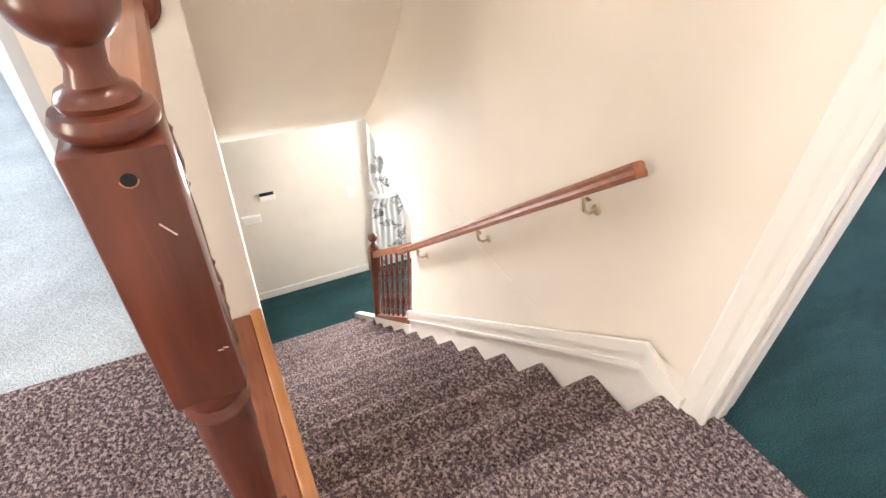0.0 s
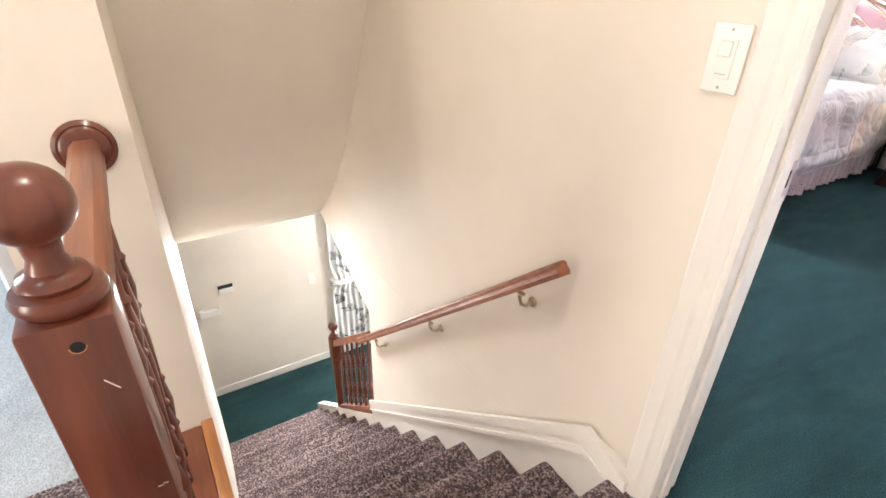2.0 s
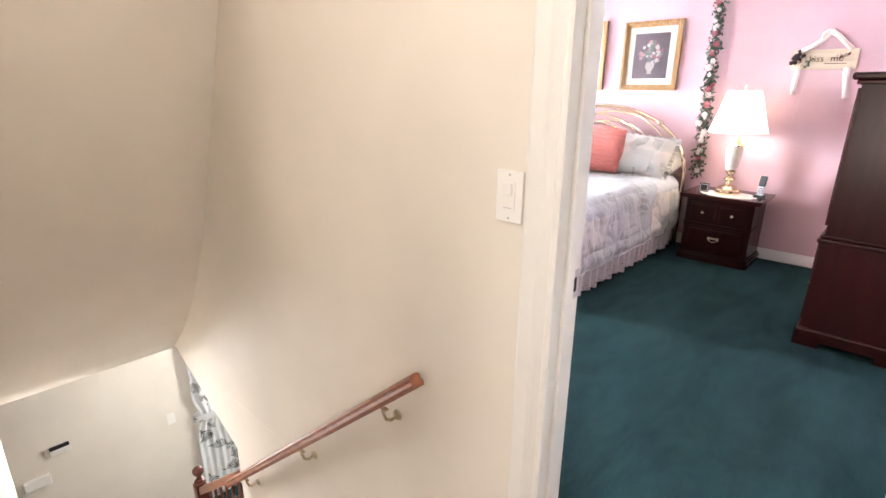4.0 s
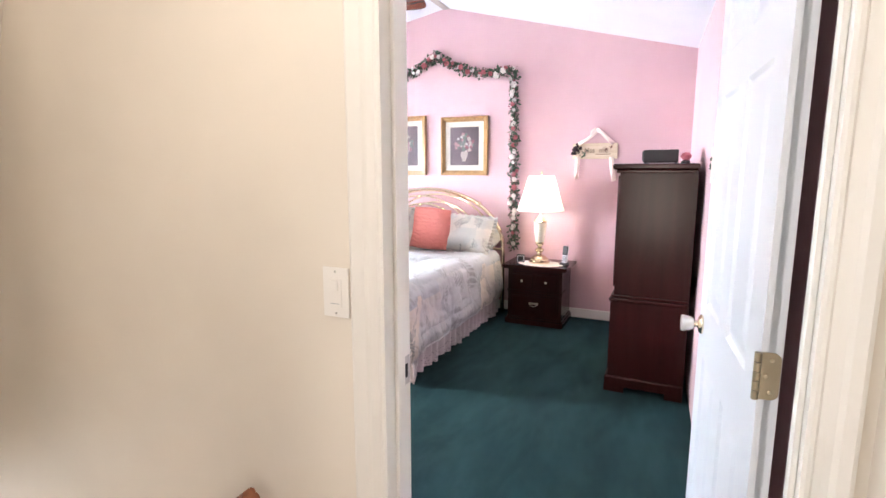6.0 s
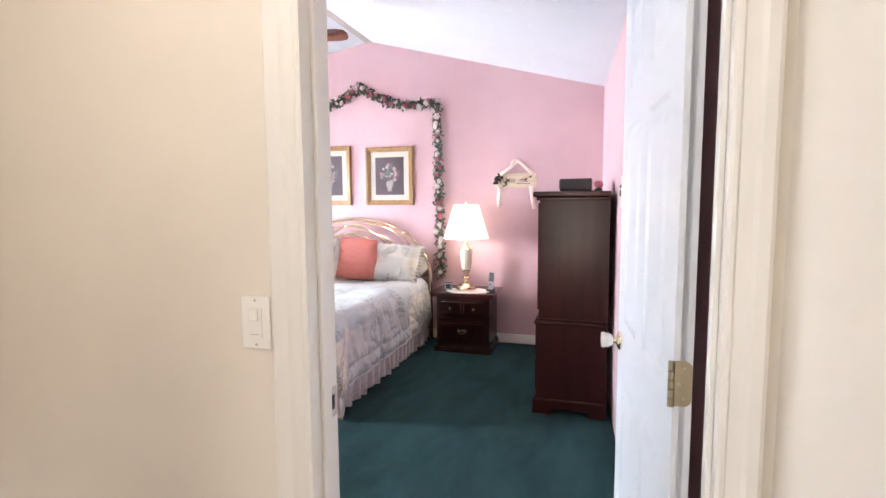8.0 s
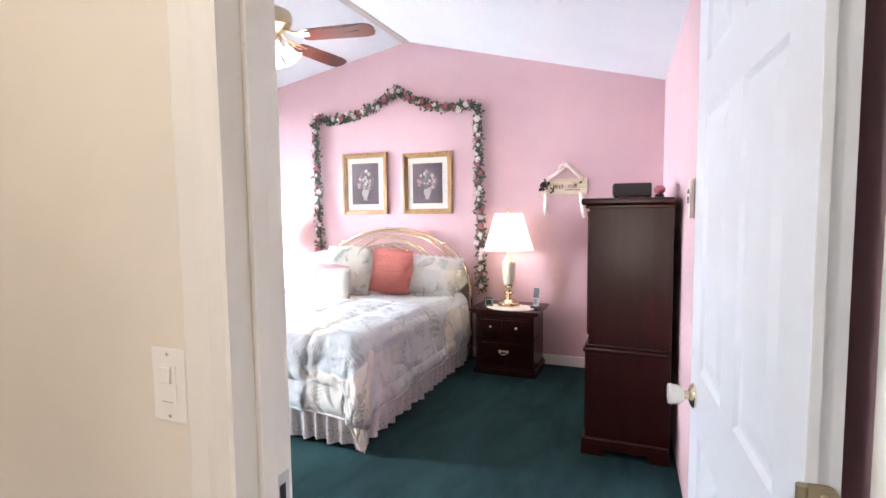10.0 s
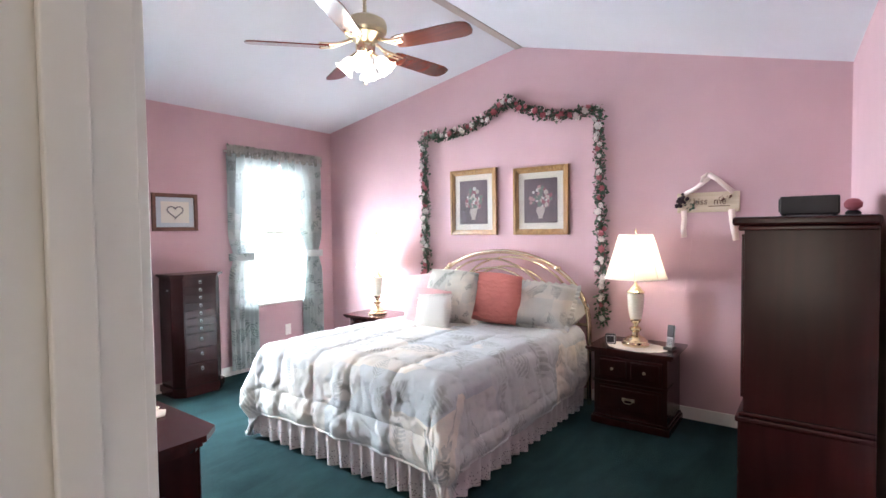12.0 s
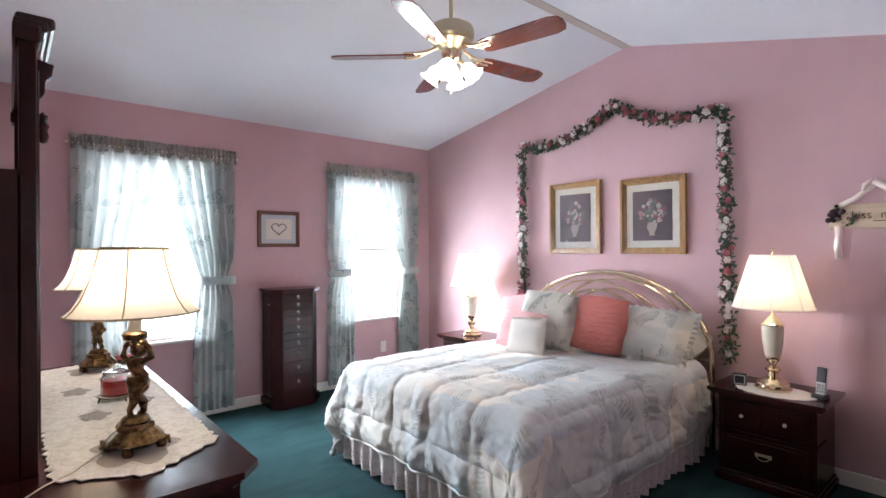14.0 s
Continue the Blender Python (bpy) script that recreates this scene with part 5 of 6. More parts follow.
    edge(rx0 + 0.05, ry0, rx1 - 0.06, ry0)
    edge(rx1 - 0.06, ry0, rx1 + 0.05, (ry0 + ry1) / 2)
    edge(rx1 + 0.05, (ry0 + ry1) / 2, rx1 - 0.08, ry1)
    edge(rx1 - 0.08, ry1, rx0 + 0.05, ry1)
    edge(rx0 + 0.05, ry1, rx0, (ry0 + ry1) / 2)
    edge(rx0, (ry0 + ry1) / 2, rx0 + 0.05, ry0)
    ru = thing("lace_runner", "long ivory lace runner with scalloped edge on the dresser", "table runner")
    part("cloth", prism(pts, "z", z, z + 0.003), LACEM, ru, "ivory patterned lace")
    part("scalloped_border", tube([(a, b, z + 0.003) for a, b in pts + pts[:1]], 0.0025, 5), LACE, ru, "raised scalloped lace border")
    for ox, oy, r in ((-1.33, 1.49, 0.13), (-1.75, 1.44, 0.055), (-1.86, 1.60, 0.05), (-2.15, 1.42, 0.06), (-2.30, 1.55, 0.05), (-2.55, 1.50, 0.10), (-1.98, 1.53, 0.08)):
        out = [(ox + r * (1 + 0.16 * math.sin(5 * q) + 0.07 * math.sin(9 * q + 1)) * math.cos(q), oy + 0.75 * r * (1 + 0.16 * math.sin(5 * q) + 0.07 * math.sin(9 * q + 1)) * math.sin(q)) for q in [2 * math.pi * e / 48 for e in range(48)]]
        part("open_mesh_motif", prism(out, "z", z + 0.0031, z + 0.0036), NETM, ru, "open mesh lace motif")


LACEM = mat("patterned_lace", (0.74, 0.70, 0.63), 0.9)
lv = coords(LACEM)
fine = noise_tex(LACEM, lv, 38, 3, 0.6, 1.0)
paint_to(LACEM, ramp(LACEM, fine, [(0.3, (0.60, 0.56, 0.50)), (0.6, (0.80, 0.77, 0.70))]))
NETM = mat("net_lace", (0.5, 0.46, 0.4), 0.9)
lw = NETM.node_tree.nodes.new("ShaderNodeTexChecker")
lw.inputs["Scale"].default_value = 210
NETM.node_tree.links.new(coords(NETM), lw.inputs["Vector"])
paint_to(NETM, mix(NETM, lw.outputs["Fac"], (0.62, 0.58, 0.52), (0.16, 0.11, 0.09)))
bump(LACEM, fine, 0.5, 0.002)


def cherub_lamp():
    t = thing("figurine_lamp", "lit antique bronze figurine lamp with cream bell shade on the dresser", "lamp", group="dresser figurine lamps")
    base = open_lathe([(0.0, 0.012), (0.040, 0.014), (0.062, 0.020), (0.070, 0.030), (0.055, 0.048), (0.042, 0.060), (0.044, 0.070), (0.040, 0.078), (0.0, 0.080)], 48, (0, 0, 0), 0.14, 8)
    for k in range(4):
        a = math.pi / 4 + k * math.pi / 2
        lathe([(0.0, 0.0), (0.012, 0.002), (0.016, 0.012), (0.010, 0.024), (0.0, 0.028)], 10, (0.066 * math.cos(a), 0.066 * math.sin(a), 0), base)
        tube([(0.06 * math.cos(a), 0.06 * math.sin(a), 0.02), (0.085 * math.cos(a), 0.085 * math.sin(a), 0.026), (0.088 * math.cos(a), 0.088 * math.sin(a), 0.008)], [0.013, 0.008, 0.004], 8, base)
    part("base", base, BRONZE, t, "", True)
    f = bmesh.new()
    lathe([(0.034, 0.076), (0.040, 0.082), (0.034, 0.092), (0.026, 0.098), (0.0, 0.100)], 20, (0, 0, 0), f)
    # legs, one bent behind the other
    tube([(0.000, 0.012, 0.094), (0.012, 0.016, 0.108), (0.020, 0.012, 0.132), (0.010, 0.006, 0.150), (-0.004, 0.002, 0.176), (0.002, 0.002, 0.190)], [0.010, 0.009, 0.013, 0.012, 0.018, 0.020], 12, f)
    tube([(0.002, -0.014, 0.094), (-0.004, -0.014, 0.112), (0.014, -0.012, 0.138), (0.008, -0.010, 0.154), (0.010, -0.008, 0.180), (0.006, -0.004, 0.192)], [0.010, 0.008, 0.012, 0.011, 0.018, 0.020], 12, f)
    # hips, belly, chest leaning back
    tube([(0.006, 0.0, 0.178), (0.010, 0.0, 0.196), (0.016, 0.0, 0.214), (0.010, 0.0, 0.234), (0.0, 0.0, 0.252), (-0.004, 0.0, 0.266)], [0.024, 0.029, 0.027, 0.023, 0.025, 0.014], 14, f)
    tube([(-0.018, 0.0, 0.186), (-0.014, 0.020, 0.180), (0.012, 0.026, 0.190), (0.030, 0.012, 0.178), (0.034, -0.010, 0.160)], [0.007, 0.009, 0.010, 0.010, 0.006], 8, f)
    # head turned to the raised arm, with curls
    bmesh.ops.create_icosphere(f, subdivisions=3, radius=0.0215, matrix=pose(0.018, 0.0, 0.284))
    for k in range(16):
        a = 2.4 * k
        h = 0.004 + 0.016 * (k / 16)
        bmesh.ops.create_icosphere(f, subdivisions=1, radius=0.0065, matrix=pose(0.018 + 0.019 * math.cos(a) * math.cos(h * 30), 0.019 * math.sin(a) * math.cos(h * 30), 0.290 + h))
    # arms up to the cup
    tube([(0.012, 0.018, 0.250), (0.036, 0.024, 0.262), (0.048, 0.014, 0.286), (0.036, 0.004, 0.308), (0.012, 0.0, 0.316)], [0.010, 0.010, 0.009, 0.008, 0.007], 10, f)
    tube([(-0.010, -0.018, 0.250), (-0.030, -0.016, 0.268), (-0.032, -0.008, 0.292), (-0.018, -0.002, 0.312)], [0.010, 0.009, 0.008, 0.007], 10, f)
    part("figurine", f, BRONZE, t, "bronze cherub statuette", True)
    part("cup", lathe([(0.014, 0.306), (0.030, 0.315), (0.034, 0.330), (0.028, 0.336), (0.018, 0.337)], 24), BRONZE, t, "", True)
    part("candle_sleeve", lathe([(0.017, 0.335), (0.017, 0.40)], 20), PORCELAIN, t, "cream candle sleeve", True)
    part("stem", lathe([(0.004, 0.40), (0.004, 0.575)], 8), BRASS, t)
    prof = [(0.168, 0.388), (0.150, 0.405), (0.130, 0.434), (0.111, 0.480), (0.096, 0.530), (0.087, 0.572)]
    sh = part("shade", open_lathe(prof, 48), SHADE, t, "cream bell shaped fabric shade", True)
    part("lower_trim", open_lathe([(0.169, 0.386), (0.170, 0.392)], 48, thick=0.003), HONEYTRIM, sh)
    part("upper_trim", open_lathe([(0.088, 0.569), (0.088, 0.577)], 48, thick=0.003), HONEYTRIM, sh)
    for k in range(6):
        a = 2 * math.pi * (k + 0.35) / 6
        part("rib", tube([((r + 0.002) * math.cos(a), (r + 0.002) * math.sin(a), z) for r, z in prof], 0.002, 5), HONEYTRIM, sh)
    part("bulb", lathe([(0.010, 0.41), (0.016, 0.43), (0.026, 0.465), (0.022, 0.49), (0.0, 0.505)], 16), BULB, t, "", True)
    return t


HONEYTRIM = mat("tan_braid_trim", (0.45, 0.34, 0.22), 0.8)


def small_things_dresser():
    z = 0.8045
    c = thing("jar_candle", "red jar candle with glass lid on the dresser runner", "candle", (-1.935, 1.53, z))
    part("stand", joined(tube([(0.062 * math.cos(a / 8 * math.pi), 0.062 * math.sin(a / 8 * math.pi), 0.016) for a in range(17)], 0.002, 6), *[tube([(0.062 * math.cos(a), 0.062 * math.sin(a), 0.017), (0.068 * math.cos(a), 0.068 * math.sin(a), 0.0)], 0.003, 6) for a in (0.3, 1.9, 3.5, 5.1)]), BRONZE, c)
    part("jar", open_lathe([(0.0, 0.019), (0.050, 0.019), (0.053, 0.024), (0.053, 0.085), (0.046, 0.094), (0.046, 0.100)], 28, thick=0.003), GLASS2, c, "clear glass jar", True)
    part("wax", lathe([(0.048, 0.023), (0.048, 0.076)], 28), WAX, c, "red wax", True)
    part("lid", lathe([(0.044, 0.101), (0.050, 0.105), (0.046, 0.114), (0.014, 0.120), (0.014, 0.128), (0.0, 0.130)], 24), GLASS2, c, "", True)
    d = thing("ornament_dish", "dark ornament dish with red flowers on the dresser", "dish", (-2.60, 1.665, z))
    part("dish", open_lathe([(0.0, 0.004), (0.03, 0.004), (0.055, 0.018), (0.066, 0.034)], 24, thick=0.003), BRONZE, d, "", True)
    for k in range(6):
        part("flower", lathe([(0.004, 0.0), (0.020, 0.012), (0.016, 0.024), (0.0, 0.028)], 9, (0.030 * math.cos(k * 1.05), 0.030 * math.sin(k * 1.05), 0.018)), FLOWER_P if k % 2 else WAX, d, "", True)
    tagged(link_mesh("lamp_cord", tube([(-1.42, 1.46, z + 0.004), (-1.34, 1.40, z + 0.003), (-1.25, 1.34, z + 0.003), (-1.21, 1.28, z), (-1.16, 1.24, z - 0.001)], 0.0022, 6), PORCELAIN), "thin white lamp cord across the lace runner", "cord")


def small_things_nightstand(x, y):
    z = 0.5438
    # doily
    pts = []
    for k in range(96):
        a = 2 * math.pi * k / 96
        s = 1 + 0.05 * abs(math.sin(8 * a))
        pts.append((x + 0.02 + 0.195 * s * math.cos(a), y - 0.03 + 0.14 * s * math.sin(a)))
    tagged(link_mesh("doily", prism(pts, "z", z, z + 0.002), LACE), "oval ivory lace doily under the lamp", "doily")
    c = thing("alarm_clock", "small dark desk clock on the nightstand", "clock", (x - 0.165, y - 0.03, z), 12)
    part("case", B(-0.036, 0.036, -0.016, 0.016, 0.0, 0.072, bevel=0.004), BLACKP, c)
    part("bezel", B(-0.030, 0.030, -0.018, -0.015, 0.008, 0.064, bevel=0.001), GREYP, c)
    part("dial", B(-0.024, 0.024, -0.0192, -0.0182, 0.014, 0.058), BLACKP, c)
    p = thing("cordless_phone", "silver and black cordless phone standing in its cradle", "phone", (x + 0.225, y + 0.0, z), -14)
    part("cradle", B(-0.033, 0.033, -0.035, 0.035, 0.0, 0.022, bevel=0.006), BLACKP, p)
    bm = bmesh.new()
    box(bm, -0.023, 0.023, -0.012, 0.012, 0.012, 0.165, 0.006)
    bm.transform(pose(0, 0.0, 0, -10))
    h = part("handset", bm, GREYP, p, "silver handset")
    bm = bmesh.new()
    box(bm, -0.024, 0.024, -0.0135, -0.004, 0.085, 0.168, 0.004)
    box(bm, -0.017, 0.017, -0.0145, -0.0134, 0.105, 0.145)
    bm.transform(pose(0, 0.0, 0, -10))
    part("screen", bm, BLACKP, h)
    for r in range(4):
        for k in range(3):
            bm = bmesh.new()
            box(bm, -0.016 + k * 0.012, -0.008 + k * 0.012, -0.0135, -0.0115, 0.032 + r * 0.012, 0.039 + r * 0.012)
            bm.transform(pose(0, 0, 0, -10))
            part("key", bm, BLACKP, h)
    tagged(link_mesh("phone_cord", tube([(x + 0.24, y + 0.04, z + 0.01), (x + 0.20, y + 0.17, z + 0.002), (x + 0.23, y + 0.212, z + 0.05), (x + 0.30, y + 0.237, 1.15), (x + 0.34, y + 0.238, 1.55)], 0.0008, 5), PINK), "thin cord running up the pink wall", "cord")


# ---- wall decor ----
def still_life(parent, w, h, at, seed, turn):
    """A flower print: dark ground with a vase and blooms in relief paint."""
    rnd = random.Random(seed)
    ox, oy, oz = at
    PR = bpy.data.materials.get("dusky_print_ground") or wall_paint("dusky_print_ground", (0.17, 0.125, 0.14), 0.6, 0.6)
    pic = part("print", B(ox - w / 2, ox + w / 2, oy - 0.002, oy, oz - h / 2, oz + h / 2), PR, parent, "dusky flower print")
    cols = [(0.56, 0.50, 0.48), (0.42, 0.23, 0.24), (0.27, 0.10, 0.12), (0.44, 0.36, 0.33), (0.15, 0.17, 0.15)]
    mats = []
    for i, c in enumerate(cols):
        nm = "print_colour_" + ("cream", "rose", "wine", "buff", "leaf")[i]
        mats.append(bpy.data.materials.get(nm) or mat(nm, c, 0.7))
    for i, mm in enumerate(mats):
        bm = bmesh.new()
        for k in range(13):
            r = rnd.uniform(0.007, 0.017) * h / 0.32
            a = rnd.uniform(0, 6.28)
            q = rnd.uniform(0, 1) ** 0.6
            px, pz = ox + q * w * 0.33 * math.cos(a), oz + h * 0.06 + q * h * 0.26 * math.sin(a)
            out = [(px + r * (1 + 0.25 * math.sin(5 * b + k)) * math.cos(b), pz + r * (1 + 0.25 * math.sin(5 * b + k)) * math.sin(b)) for b in [2 * math.pi * e / 14 for e in range(14)]]
            s = prism(out, "y", oy - 0.0032 - 0.0003 * i - 0.00003 * k, oy - 0.002)
            me = bpy.data.meshes.new("tmp")
            s.to_mesh(me)
            s.free()
            bm.from_mesh(me)
            bpy.data.meshes.remove(me)
        part("flowers", bm, mm, pic)
    part("vase", prism([(ox - w * 0.10, oz - h * 0.14), (ox + w * 0.10, oz - h * 0.14), (ox + w * 0.13, oz - h * 0.24), (ox + w * 0.05, oz - h * 0.36), (ox + w * 0.09, oz - h * 0.40), (ox - w * 0.09, oz - h * 0.40), (ox - w * 0.05, oz - h * 0.36), (ox - w * 0.13, oz - h * 0.24)], "y", oy - 0.0055, oy - 0.002), mats[3], pic)


def framed(name, label, x0, x1, z0, z1, seed):
    t = thing(name, label, "picture", group="framed flower prints")
    y = NORTH - 0.002
    fw = 0.056
    def ring(x0, x1, z0, z1, w, ya, yb, b=0.003):
        return joined(B(x0, x0 + w, ya, yb, z0, z1, bevel=b), B(x1 - w, x1, ya, yb, z0, z1, bevel=b), B(x0 + w, x1 - w, ya, yb, z0, z0 + w, bevel=b), B(x0 + w, x1 - w, ya, yb, z1 - w, z1, bevel=b))
    part("frame", joined(ring(x0, x1, z0, z1, fw * 0.45, y - 0.030, y), ring(x0 + 0.018, x1 - 0.018, z0 + 0.018, z1 - 0.018, fw * 0.35, y - 0.022, y), ring(x0 + 0.032, x1 - 0.032, z0 + 0.032, z1 - 0.032, 0.016, y - 0.016, y)), GOLDF, t, "gilt moulded frame")
    part("mat_board", B(x0 + 0.04, x1 - 0.04, y - 0.008, y - 0.004, z0 + 0.04, z1 - 0.04), MATBOARD, t, "cream mat board")
    w, h = (x1 - x0) - 0.20, (z1 - z0) - 0.20
    still_life(t, w, h, ((x0 + x1) / 2, y - 0.0085, (z0 + z1) / 2), seed, 0)
    g = part("glass", B(x0 + 0.04, x1 - 0.04, y - 0.0155, y - 0.0145, z0 + 0.04, z1 - 0.04), GLASS, t)
    g.visible_shadow = False
    return t


def heart_picture():
    t = thing("heart_picture", "wood framed heart wreath print hanging between the windows", "picture")
    x = WEST + 0.002
    y0, y1, z0, z1 = 2.885, 3.275, 1.395, 1.72
    w = 0.032
    part("frame", joined(B(x, x + 0.022, y0, y0 + w, z0, z1, bevel=0.004), B(x, x + 0.022, y1 - w, y1, z0, z1, bevel=0.004), B(x, x + 0.022, y0 + w, y1 - w, z0, z0 + w, bevel=0.004), B(x, x + 0.022, y0 + w, y1 - w, z1 - w, z1, bevel=0.004)), wood("brown_frame_wood", (0.10, 0.035, 0.02), (0.18, 0.07, 0.035), 0.4, "y"), t, "brown wooden frame")
    part("print_mat", B(x + 0.004, x + 0.008, y0 + w, y1 - w, z0 + w, z1 - w), mat("pale_blue_mat", (0.50, 0.53, 0.56), 0.8), t, "pale blue mat")
    part("paper", B(x + 0.008, x + 0.0095, y0 + 0.075, y1 - 0.075, z0 + 0.07, z1 - 0.07), MATBOARD, t)
    bm = bmesh.new()
    yc, zc = (y0 + y1) / 2, (z0 + z1) / 2
    pts = [(x + 0.012, yc + 0.0042 * 16 * math.sin(a) ** 3, zc + 0.0042 * (13 * math.cos(a) - 5 * math.cos(2 * a) - 2 * math.cos(3 * a) - math.cos(4 * a)) * 0.85 + 0.006) for a in [2 * math.pi * k / 60 for k in range(61)]]
    tube(pts, [0.005 + 0.0025 * math.sin(k * 2.1) for k in range(61)], 6, bm)
    part("wreath", bm, mat("grey_wreath", (0.20, 0.17, 0.18), 0.8), t, "grey heart wreath")


def build_sign():
    t = thing("wall_sign", "cream wooden sign with ribbon and lettering on the pink wall", "sign")
    y = NORTH - 0.002
    x0, x1, z0, z1 = -0.40, -0.012, 1.475, 1.612
    part("board", B(x0, x1, y - 0.014, y, z0, z1, bevel=0.004), wood("cream_sign_wood", (0.50, 0.40, 0.28), (0.66, 0.55, 0.40), 0.6, "x"), t, "distressed cream board")
    def words(body, x, z, size):
        cu = bpy.data.curves.new("lettering", "FONT")
        cu.body, cu.size, cu.extrude, cu.align_x, cu.align_y = body, size, 0.0008, "CENTER", "CENTER"
        ob = new("lettering", cu)
        me = bpy.data.meshes.new_from_object(ob)
        bpy.data.objects.remove(ob)
        me.transform(pose(x, y - 0.0155, z, 90))
        me.materials.clear()
        me.materials.append(mat("umber_lettering", (0.10, 0.05, 0.03), 0.7))
        ob = new("lettering", me)
        ob.parent = t
        tagged(ob, "dark painted words")
    words("kiss", (x0 + x1) / 2 - 0.045, 1.548, 0.062)
    words("me", (x0 + x1) / 2 + 0.075, 1.548, 0.062)
    part("line_of_text", B(-0.20, -0.07, y - 0.0152, y - 0.014, 1.512, 1.518), mat("umber_line", (0.16, 0.09, 0.06), 0.7), t, "small unreadable line")
    def ribbon(pts, w, name="ribbon"):
        bm = bmesh.new()
        prev = None
        for k, (x, z, d) in enumerate(pts):
            nxt = pts[min(k + 1, len(pts) - 1)]
            prv = pts[max(k - 1, 0)]
            dx, dz = nxt[0] - prv[0], nxt[1] - prv[1]
            L = math.hypot(dx, dz) or 1
            a = bm.verts.new((x - dz / L * w / 2, y - d, z + dx / L * w / 2))
            b = bm.verts.new((x + dz / L * w / 2, y - d - 0.004, z - dx / L * w / 2))
            if prev:
                bm.faces.new((prev[0], prev[1], b, a))
            prev = (a, b)
        ob = part(name, bm, SATIN, t, "satin ribbon", True)
        ob.modifiers.new("thickness", "SOLIDIFY").thickness = 0.0015
    ribbon([(-0.35, 1.605, 0.018), (-0.28, 1.64, 0.024), (-0.22, 1.69, 0.02), (-0.17, 1.735, 0.016)], 0.030)
    ribbon([(-0.20, 1.735, 0.020), (-0.15, 1.70, 0.026), (-0.10, 1.65, 0.022), (-0.05, 1.605, 0.018)], 0.032)
    ribbon([(-0.20, 1.74, 0.02), (-0.235, 1.715, 0.03), (-0.24, 1.68, 0.02)], 0.024)
    ribbon([(-0.355, 1.49, 0.016), (-0.350, 1.43, 0.022), (-0.357, 1.37, 0.018), (-0.350, 1.30, 0.022)], 0.036, "ribbon_tail")
    ribbon([(-0.062, 1.49, 0.016), (-0.055, 1.43, 0.022), (-0.045, 1.36, 0.018), (-0.030, 1.28, 0.022)], 0.040, "ribbon_tail")
    rnd = random.Random(5)
    bm = bmesh.new()
    for k in range(16):
        bmesh.ops.create_icosphere(bm, subdivisions=1, radius=rnd.uniform(0.009, 0.018), matrix=pose(-0.375 + rnd.gauss(0, 0.018), y - 0.026 + rnd.uniform(-0.01, 0.008), 1.555 + rnd.gauss(0, 0.018)))
    part("rose", bm, mat("dark_dried_rose", (0.03, 0.012, 0.018), 0.8), t, "dark dried rose")
    bm = bmesh.new()
    for k in range(14):
        leaf_card(bm, Vector((-0.31 + rnd.gauss(0, 0.02), y - 0.022 + rnd.uniform(-0.008, 0.004), 1.53 + rnd.gauss(0, 0.015))), rnd, 0.030)
    part("leaves", bm, LEAF, t, "dark green leaves")
    bm = bmesh.new()
    for k in range(8):
        leaf_card(bm, Vector((-0.09 + rnd.gauss(0, 0.022), y - 0.020, 1.575 + rnd.gauss(0, 0.012))), rnd, 0.030)
    part("bow_leaves", bm, mat("brown_dried_leaf", (0.14, 0.05, 0.04), 0.8), t, "brown dried leaves")


def leaf_card(bm, p, rnd, size):
    d = Vector((rnd.gauss(0, 1), rnd.gauss(0, 0.5), rnd.gauss(0, 1))).normalized() * size
    n = d.cross(Vector((rnd.gauss(0, 1), rnd.gauss(0, 1), rnd.gauss(0, 1)))).normalized() * size * 0.30
    up = d.cross(n).normalized() * size * 0.12
    a, b, c, e, f = bm.verts.new(p), bm.verts.new(p + d * 0.5 + n), bm.verts.new(p + d), bm.verts.new(p + d * 0.5 - n), bm.verts.new(p + d * 0.5 - up)
    bm.faces.new((a, b, f))
    bm.faces.new((b, c, f))
    bm.faces.new((c, e, f))
    bm.faces.new((e, a, f))


